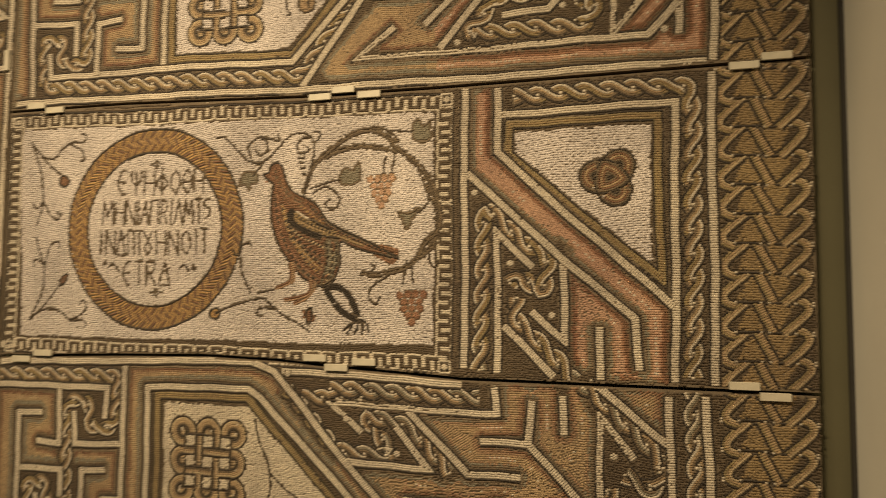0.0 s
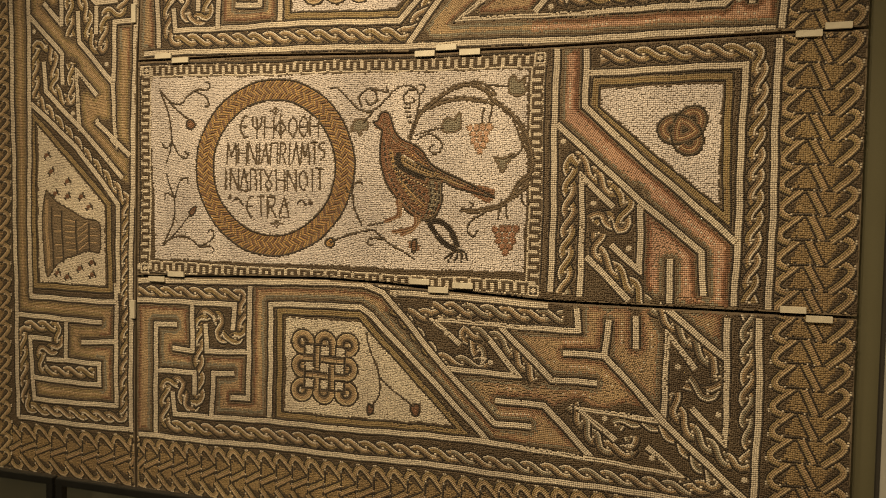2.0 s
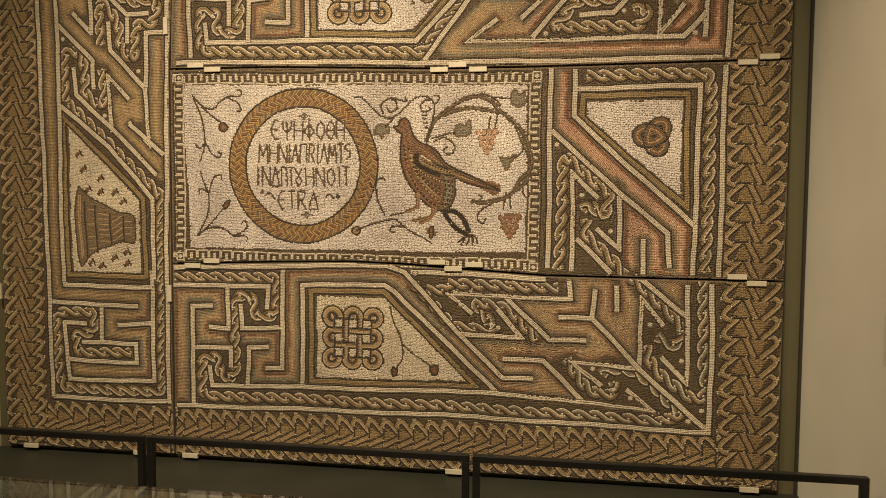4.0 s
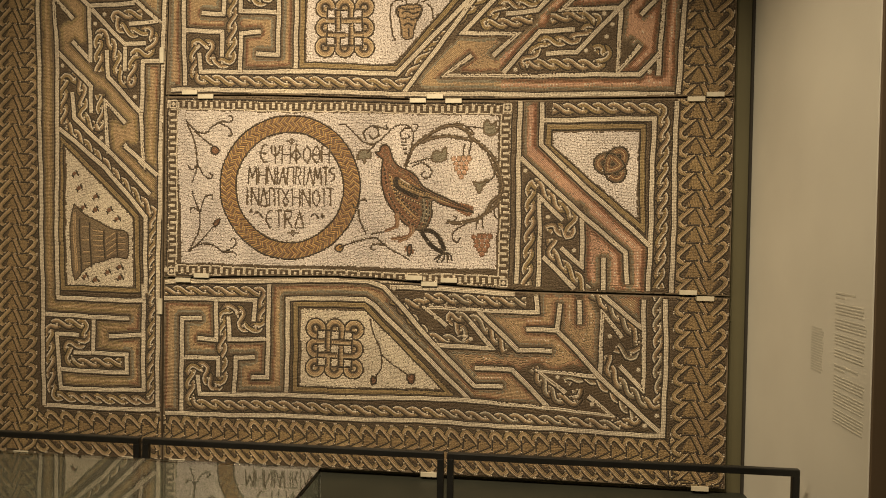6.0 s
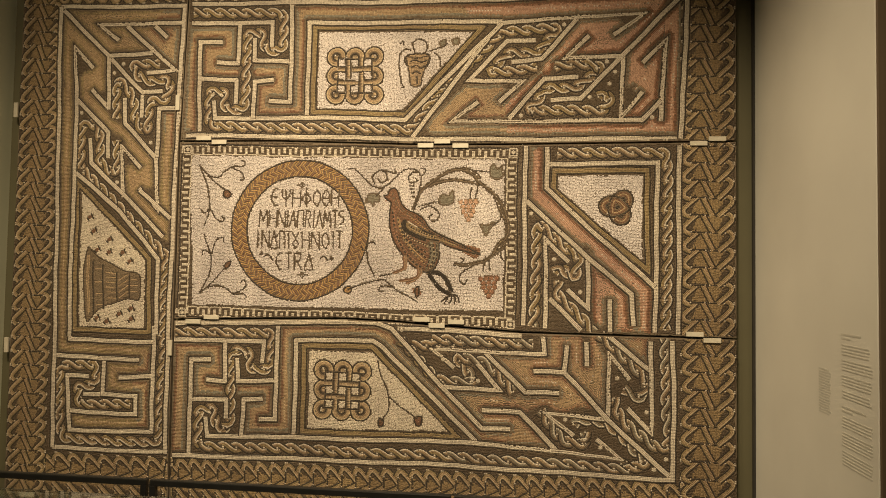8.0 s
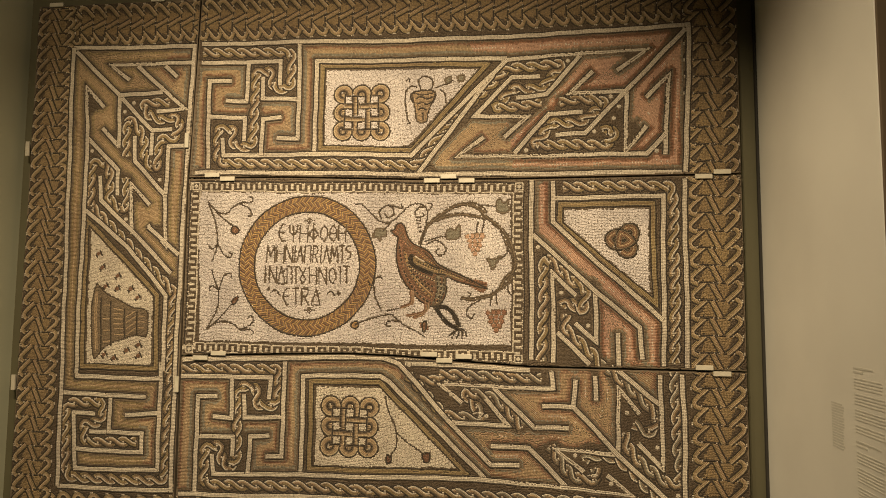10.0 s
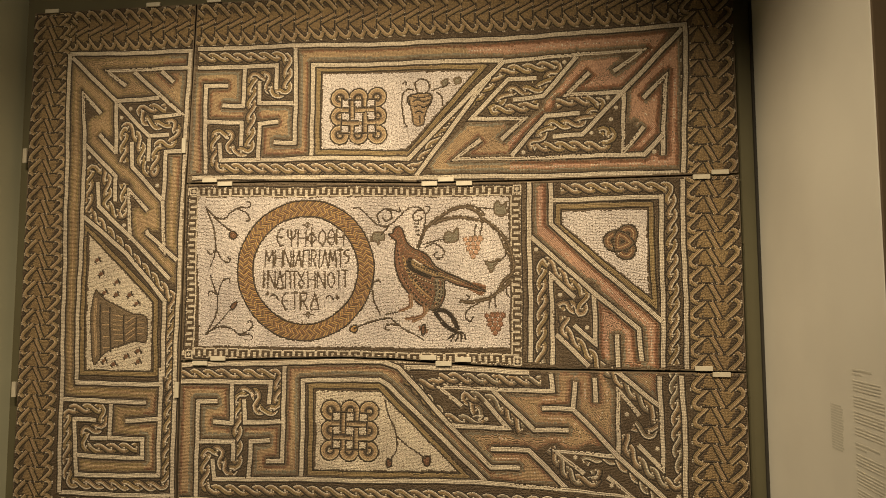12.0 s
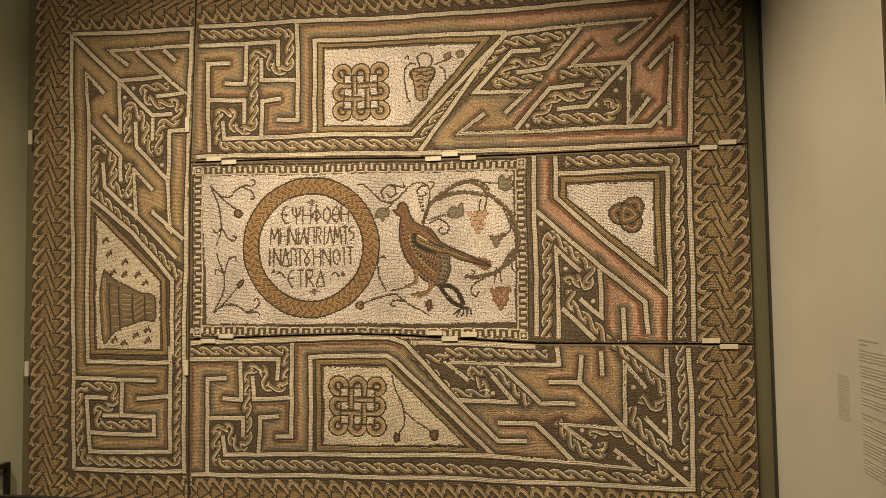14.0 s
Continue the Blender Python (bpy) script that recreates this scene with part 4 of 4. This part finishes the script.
leg([(1.4, 1.762), (1.401, 1.709), (1.44, 1.683), (1.53, 1.647)])
leg([(1.55, 1.449), (1.602, 1.381), (1.641, 1.349), (1.68, 1.33)])
leg([(1.567, 1.458), (1.623, 1.448), (1.662, 1.404), (1.691, 1.337)])
claw([(1.686, 1.33), (1.656, 1.307), (1.628, 1.287)])
claw([(1.686, 1.33), (1.664, 1.3), (1.646, 1.27)])
claw([(1.689, 1.328), (1.689, 1.295), (1.673, 1.267)])
claw([(1.693, 1.328), (1.712, 1.301), (1.708, 1.27)])
claw([(1.697, 1.33), (1.725, 1.312), (1.739, 1.277)])
foot([(1.403, 1.55), (1.407, 1.495), (1.396, 1.469), (1.337, 1.444)])
foot([(1.412, 1.545), (1.418, 1.498), (1.41, 1.472), (1.376, 1.453)])
foot([(1.486, 1.49), (1.491, 1.446), (1.465, 1.421), (1.377, 1.4)])
foot([(1.503, 1.485), (1.503, 1.444), (1.476, 1.415), (1.417, 1.387)])
claw([(1.321, 1.91), (1.325, 1.908)])

# basket in the upper panel
blob([(1.391, 2.74), (1.539, 2.742), (1.494, 2.622), (1.481, 2.565), (1.425, 2.566), (1.414, 2.643)], 't')
vine([(1.391, 2.74), (1.46, 2.728), (1.539, 2.742)])
vine([(1.45, 2.752), (1.435, 2.816), (1.477, 2.842), (1.518, 2.818), (1.518, 2.77), (1.483, 2.751)])
vine([(1.391, 2.74), (1.414, 2.643), (1.425, 2.566), (1.481, 2.565), (1.494, 2.622), (1.539, 2.742)])
claw([(1.418, 2.705), (1.45, 2.717), (1.483, 2.703), (1.518, 2.714)])
claw([(1.425, 2.67), (1.456, 2.683), (1.483, 2.668), (1.511, 2.681)])
claw([(1.433, 2.635), (1.456, 2.648), (1.483, 2.634)])
claw([(1.46, 2.621), (1.46, 2.572)])
vine([(1.425, 2.774), (1.391, 2.782), (1.356, 2.75), (1.356, 2.662), (1.366, 2.575)])
vine([(1.366, 2.575), (1.381, 2.557), (1.36, 2.551)])
vine([(1.358, 2.818), (1.379, 2.831), (1.379, 2.811)])
vine([(1.563, 2.759), (1.596, 2.722), (1.6, 2.67)])
vine([(1.529, 2.766), (1.615, 2.791), (1.648, 2.813)])
blob([(1.596, 2.818), (1.632, 2.835), (1.632, 2.8), (1.607, 2.798)], 'e')
blob([(1.676, 2.833), (1.71, 2.846), (1.71, 2.811), (1.682, 2.805)], 'e')

# buds in the lower panel
vine([(1.256, 0.932), (1.274, 0.853), (1.32, 0.755), (1.331, 0.655), (1.286, 0.581)])
vine([(1.327, 0.728), (1.396, 0.664), (1.464, 0.622), (1.498, 0.597)])
blob([(1.271, 0.594), (1.299, 0.581), (1.294, 0.555), (1.273, 0.547)], 'b')
blob([(1.481, 0.602), (1.521, 0.61), (1.515, 0.558), (1.489, 0.563)], 'b')

# beehive
blob([(-0.592, 1.585), (-0.527, 1.521), (-0.463, 1.487), (-0.413, 1.464), (-0.337, 1.43), (-0.25, 1.408), (-0.246, 1.269), (-0.333, 1.261), (-0.406, 1.237), (-0.468, 1.218), (-0.529, 1.176), (-0.588, 1.116), (-0.608, 1.215), (-0.616, 1.356), (-0.614, 1.496)], 'g')
vine([(-0.592, 1.585), (-0.527, 1.521), (-0.463, 1.487), (-0.413, 1.464), (-0.337, 1.43), (-0.25, 1.408), (-0.246, 1.269), (-0.333, 1.261), (-0.406, 1.237), (-0.468, 1.218), (-0.529, 1.176), (-0.588, 1.116), (-0.608, 1.215), (-0.616, 1.356), (-0.614, 1.496), (-0.592, 1.585)])
light([(-0.596, 1.532), (-0.595, 1.356), (-0.581, 1.157)])
light([(-0.585, 1.532), (-0.584, 1.356), (-0.572, 1.169)])
claw([(-0.559, 1.493), (-0.546, 1.156)])
claw([(-0.493, 1.469), (-0.482, 1.192)])
claw([(-0.399, 1.426), (-0.394, 1.247)])
claw([(-0.315, 1.408), (-0.311, 1.265)])
light([(-0.543, 1.444), (-0.498, 1.444)])
light([(-0.541, 1.36), (-0.495, 1.36)])
light([(-0.538, 1.287), (-0.493, 1.288)])
light([(-0.536, 1.216), (-0.49, 1.222)])
light([(-0.471, 1.421), (-0.406, 1.414)])
light([(-0.469, 1.39), (-0.404, 1.39)])
light([(-0.469, 1.36), (-0.404, 1.36)])
light([(-0.468, 1.33), (-0.403, 1.33)])
light([(-0.467, 1.3), (-0.402, 1.3)])
light([(-0.465, 1.264), (-0.4, 1.264)])
light([(-0.385, 1.373), (-0.328, 1.408)])
light([(-0.384, 1.336), (-0.321, 1.378)])
light([(-0.382, 1.3), (-0.32, 1.343)])
light([(-0.381, 1.265), (-0.318, 1.307)])
light([(-0.308, 1.378), (-0.256, 1.378)])
light([(-0.307, 1.343), (-0.255, 1.343)])
light([(-0.306, 1.307), (-0.254, 1.307)])
bees([(-0.595, 1.768), (-0.566, 1.682), (-0.459, 1.626), (-0.534, 1.565), (-0.456, 1.547), (-0.365, 1.547), (-0.318, 1.493), (-0.302, 1.205), (-0.378, 1.169), (-0.3, 1.14), (-0.46, 1.121), (-0.525, 1.138)])

MED = (0.76, 1.697)
paint(ring_line(MED, 0.42), "y")
paint(ring_line(MED, 0.327), "c")
later(3, herringbone_ring, MED, 0.326, 0.424)
later(2, woven_knot, (1.084, 2.63), 0.186)
later(2, woven_knot, (1.045, 0.749), 0.186)
later(2, trefoil, (2.634, 1.841), 0.1)
inscription(0.51, 1.84, 0.105, [("E", 0.07, 0.045), ("PS", 0.135, 0.055), ("H", 0.205, 0.05), ("F", 0.262, 0.06), ("O", 0.335, 0.048), ("TH", 0.393, 0.045), ("H", 0.448, 0.045)])
inscription(0.51, 1.712, 0.105, [("M", 0.0, 0.055), ("H", 0.065, 0.045), ("N", 0.12, 0.045), ("I", 0.165, 0.03), ("A", 0.19, 0.04), ("P", 0.24, 0.038), ("R", 0.292, 0.032), ("I", 0.326, 0.03), ("L", 0.355, 0.04), ("M", 0.4, 0.045), ("T", 0.45, 0.04), ("S", 0.485, 0.04)])
inscription(0.495, 1.585, 0.105, [("I", 0.0, 0.02), ("N", 0.035, 0.045), ("D", 0.088, 0.046), ("P", 0.146, 0.03), ("T", 0.183, 0.035), ("Y", 0.222, 0.045), ("H", 0.285, 0.045), ("N", 0.345, 0.045), ("O", 0.405, 0.045), ("I", 0.465, 0.02), ("T", 0.49, 0.045)])
inscription(0.51, 1.46, 0.1, [("E", 0.11, 0.04), ("T", 0.165, 0.045), ("R", 0.225, 0.045), ("D", 0.285, 0.055)])
gem(0.773, 1.971)
gem(0.781, 1.43)
for q in ((0.529, 1.549), (0.959, 1.528)):
    later(1, disc, q, R * 1.2, "d", "inscription")
vine([(0.544, 1.528), (0.567, 1.546), (0.585, 1.535), (0.603, 1.512)], "inscription")
vine([(0.889, 1.527), (0.906, 1.544), (0.924, 1.533), (0.941, 1.511)], "inscription")
key_band((-0.002, 2.228), (2.02, 2.19), (0, -1), 29)
key_band((2.02, 1.128), (-0.005, 1.155), (0, 1), 29)
key_band((-0.004, 1.215), (-0.004, 2.165), (1, 0), 14)
key_band((2.072, 2.13), (2.072, 1.19), (-1, 0), 14)
for x, z in ((0.035, 2.19), (2.035, 2.16), (0.035, 1.185), (2.035, 1.16)):
    later(3.9, bundle, np.array([(x - 0.017, z - 0.017), (x + 0.017, z - 0.017), (x + 0.017, z + 0.017), (x - 0.017, z + 0.017), (x - 0.017, z - 0.017)]), ["w", "k"], "meander")
    later(3.8, disc, (x, z), 0.009, "w", "meander")

BORDERS = (
    ((MX0, MZ0 + 0.02), (MX0, MZ1 - 0.02), (1, 0), 0.272, (MX0, 1.895), 0.088),
    ((MX1, MZ1 - 0.02), (MX1, MZ0 + 0.02), (-1, 0), 0.308, (MX1, 2.586), 0.0985),
    ((MX0 + 0.252, MZ1), (MX1 - 0.29, MZ1), (0, -1), 0.288, (0.241, MZ1), 0.0867),
    ((MX1 - 0.29, MZ0), (-0.01, MZ0), (0, 1), 0.278, (1.217, MZ0), 0.0845),
    ((-0.03, MZ0), (MX0 + 0.252, MZ0), (0, 1), 0.278, (-0.669, MZ0), 0.102),
)
band_kind, band_depth, band_crest = lay_out_bands()
for corner in ((MX0, MZ0), (MX0, MZ1 - 0.26), (MX1 - 0.29, MZ0), (MX1 - 0.29, MZ1 - 0.26)):
    paint([corner, (corner[0] + 0.25, corner[1]), (corner[0] + 0.25, corner[1] + 0.26), (corner[0], corner[1] + 0.26)], "h")
for edge in BORDERS:
    border_ground(*edge)
    later(5, chevron_braid, *edge)

for order, k, fn, args in sorted(QUEUE, key=lambda q: q[:2]):
    fn(*args)

# the grounds between the lines
gx, gz = np.meshgrid(np.arange(MX0 + R, MX1 - R / 2, R), np.arange(MZ0 + R, MZ1 - R / 2, R), indexing="ij")
wave = 0.012 * np.sin(gx * 5.1 + gz * 3.3) + 0.006 * np.sin(gx * 13.0 - gz * 9.0)
c = np.stack([gx + 0.006 * np.sin(gz * 7.0), gz + wave], -1).reshape(-1, 2) + rng.normal(0, 0.0011, (gx.size, 2))
ang = (0.012 * 5.1 * np.cos(gx * 5.1 + gz * 3.3)).ravel() + rng.normal(0, 0.08, gx.size)
code = ground[np.clip(((c[:, 0] - MX0) / RES / 2).astype(int), 0, ground.shape[0] - 1), np.clip(((c[:, 1] - MZ0) / RES / 2).astype(int), 0, ground.shape[1] - 1)]
t = np.stack([np.cos(ang), np.sin(ang)], 1)
tone = band_colour(c, rng.integers(0, 2, len(c)))
code = np.where(tone >= 0, tone, code)
put_stones(c, t, code.astype(int), "field", (R * 0.475, R * 0.475), 0.38)
put_stones(c + R * 0.5, t, code.astype(int), "field", (R * 0.32, R * 0.32), 0.3)

laid = np.vstack(LAID)
x, z = laid[:, 0].copy(), laid[:, 1].copy()
laid[:, 0] += 0.0026 * np.sin(z * 9 + 2.0 * np.sin(x * 3.1)) + 0.0013 * np.sin(z * 29 + x * 7)
laid[:, 1] += 0.0026 * np.sin(x * 8 + 2.0 * np.sin(z * 2.7)) + 0.0013 * np.sin(x * 31 - z * 6)


sv, st, sb = (np.array(q) for q in (SEAM_V[::-1], SEAM_T, SEAM_B))
dv = laid[:, 0] - np.interp(laid[:, 1], sv[:, 1], sv[:, 0])
dh = np.minimum(np.abs(laid[:, 1] - np.interp(laid[:, 0], st[:, 0], st[:, 1])), np.abs(laid[:, 1] - np.interp(laid[:, 0], sb[:, 0], sb[:, 1])))
laid = laid[(np.abs(dv) > GAP + 0.003) & ((dh > GAP + 0.003) | (dv < 0))]


def stones_mesh(name, s):
    """One mesh of small truncated stones."""
    n = len(s)
    c, t, hl, hw = s[:, :2], s[:, 2:4], s[:, 4], s[:, 5]
    nn = np.stack([-t[:, 1], t[:, 0]], 1)
    top = -0.002 - rng.uniform(0, 0.0009, n)
    verts = np.empty((n, 8, 3))
    for q, (a, b) in enumerate(((-1, -1), (1, -1), (1, 1), (-1, 1))):
        for lvl, grow in ((0, 1.06), (4, 0.95)):
            xy = c + t * (a * hl * grow * rng.uniform(0.93, 1.04, n))[:, None] + nn * (b * hw * grow * rng.uniform(0.93, 1.04, n))[:, None]
            verts[:, q + lvl, 0], verts[:, q + lvl, 2] = xy[:, 0], xy[:, 1]
            verts[:, q + lvl, 1] = 0.0008 if lvl == 0 else top + rng.normal(0, 0.00022, n)
    quad = np.array([(4, 5, 6, 7), (0, 1, 5, 4), (1, 2, 6, 5), (2, 3, 7, 6), (3, 0, 4, 7)])
    loops = (quad[None] + 8 * np.arange(n)[:, None, None]).reshape(-1)
    me = bpy.data.meshes.new(name)
    me.vertices.add(8 * n)
    me.vertices.foreach_set("co", verts.ravel())
    me.loops.add(20 * n)
    me.loops.foreach_set("vertex_index", loops.astype(np.int32))
    me.polygons.add(5 * n)
    me.polygons.foreach_set("loop_start", np.arange(0, 20 * n, 4, dtype=np.int32))
    used = sorted(set(s[:, 6].astype(int)))
    for k in used:
        me.materials.append(STONE_MATERIALS[k])
    slot = np.searchsorted(used, s[:, 6].astype(int))
    me.polygons.foreach_set("material_index", np.repeat(slot, 5).astype(np.int32))
    me.update(calc_edges=True)
    return me


G2 = GAP * 0.75
OUT = {
    0: [(MX0, MZ0), (MX0, MZ1)] + [(x - G2, min(max(z, MZ0), MZ1)) for x, z in SEAM_V],
    1: [(x, z + G2) for x, z in SEAM_T[1:-1]] + [(MX1, 2.219 + G2), (MX1, MZ1), (0.021 + G2, MZ1), (-0.016 + G2, 2.242 + G2)],
    2: [(x, z + G2) for x, z in SEAM_B[1:-1]] + [(MX1, 1.11 + G2), (MX1, 2.219 - G2)] + [(x, z - G2) for x, z in SEAM_T[1:-1][::-1]] + [(-0.018 + G2, 2.242 - G2), (-0.02 + G2, 1.143 + G2)],
    3: [(-0.018 + G2, MZ0), (MX1, MZ0), (MX1, 1.11 - G2)] + [(x, z - G2) for x, z in SEAM_B[1:-1][::-1]] + [(-0.02 + G2, 1.143 - G2)],
}
mosaic = tagged(new("floor_mosaic"), "ancient stone floor mosaic in four panels hung on the wall", "mosaic")
which = panel_of(laid[:, 0], laid[:, 1])
for k, name in enumerate(("side_panel", "upper_panel", "inscription_panel", "lower_panel")):
    bm = bmesh.new()
    face = bm.faces.new([bm.verts.new((x, 0.0, z)) for x, z in OUT[k]])
    face.normal_update()
    if face.normal.y > 0:
        face.normal_flip()
    ex = bmesh.ops.extrude_face_region(bm, geom=[face])
    bmesh.ops.translate(bm, vec=(0, 0.04, 0), verts=[v for v in ex["geom"] if isinstance(v, bmesh.types.BMVert)])
    bmesh.ops.recalc_face_normals(bm, faces=bm.faces[:])
    slab_ob = part(name, bm, MORTAR, mosaic)
    for i, tag in enumerate(TAGS):
        s = laid[(which == k) & (laid[:, 7] == i)]
        if len(s):
            ob = new(tag, stones_mesh(tag, s))
            ob.parent = slab_ob
            tagged(ob, kind="stuff")

# ---- mounting brackets ----
BRACKETS = [(0.144, 2.257), (0.244, 2.232), (1.521, 2.203), (1.62, 2.226), (1.728, 2.2), (3.078, 2.205), (3.18, 2.23), (0.111, 1.134), (0.226, 1.163), (1.515, 1.178), (1.604, 1.144), (1.717, 1.168),
            (3.058, 1.13), (3.152, 1.098), (-0.936, 0.035), (-0.225, 0.032), (0.08, 0.032), (1.617, 0.032), (3.147, 0.032), (-0.971, 3.402), (-0.266, 3.406), (0.144, 3.41)]
UPRIGHT = [(-0.032, 2.48), (-0.033, 0.971), (-1.117, 2.448), (-1.117, 0.96)]
made = None
for x, z, turn in [(*q, 0) for q in BRACKETS] + [(*q, 90) for q in UPRIGHT]:
    if made is None:
        bm = box(bmesh.new(), -0.047, 0.047, -0.012, 0.0, -0.013, 0.013, 0.0015)
        box(bm, -0.04, 0.04, 0.0, 0.05, -0.0025, 0.0025)
        made = part("mounting_bracket", bm, BRACKET)
        tagged(made, "small cream painted metal bracket clipping the mosaic panel edge", "bracket", "mounting brackets")
        made.matrix_basis = pose(x, -0.003, z, 0, turn, 0)
    else:
        copy_thing(made, pose(x, -0.003, z, 0, turn, 0))
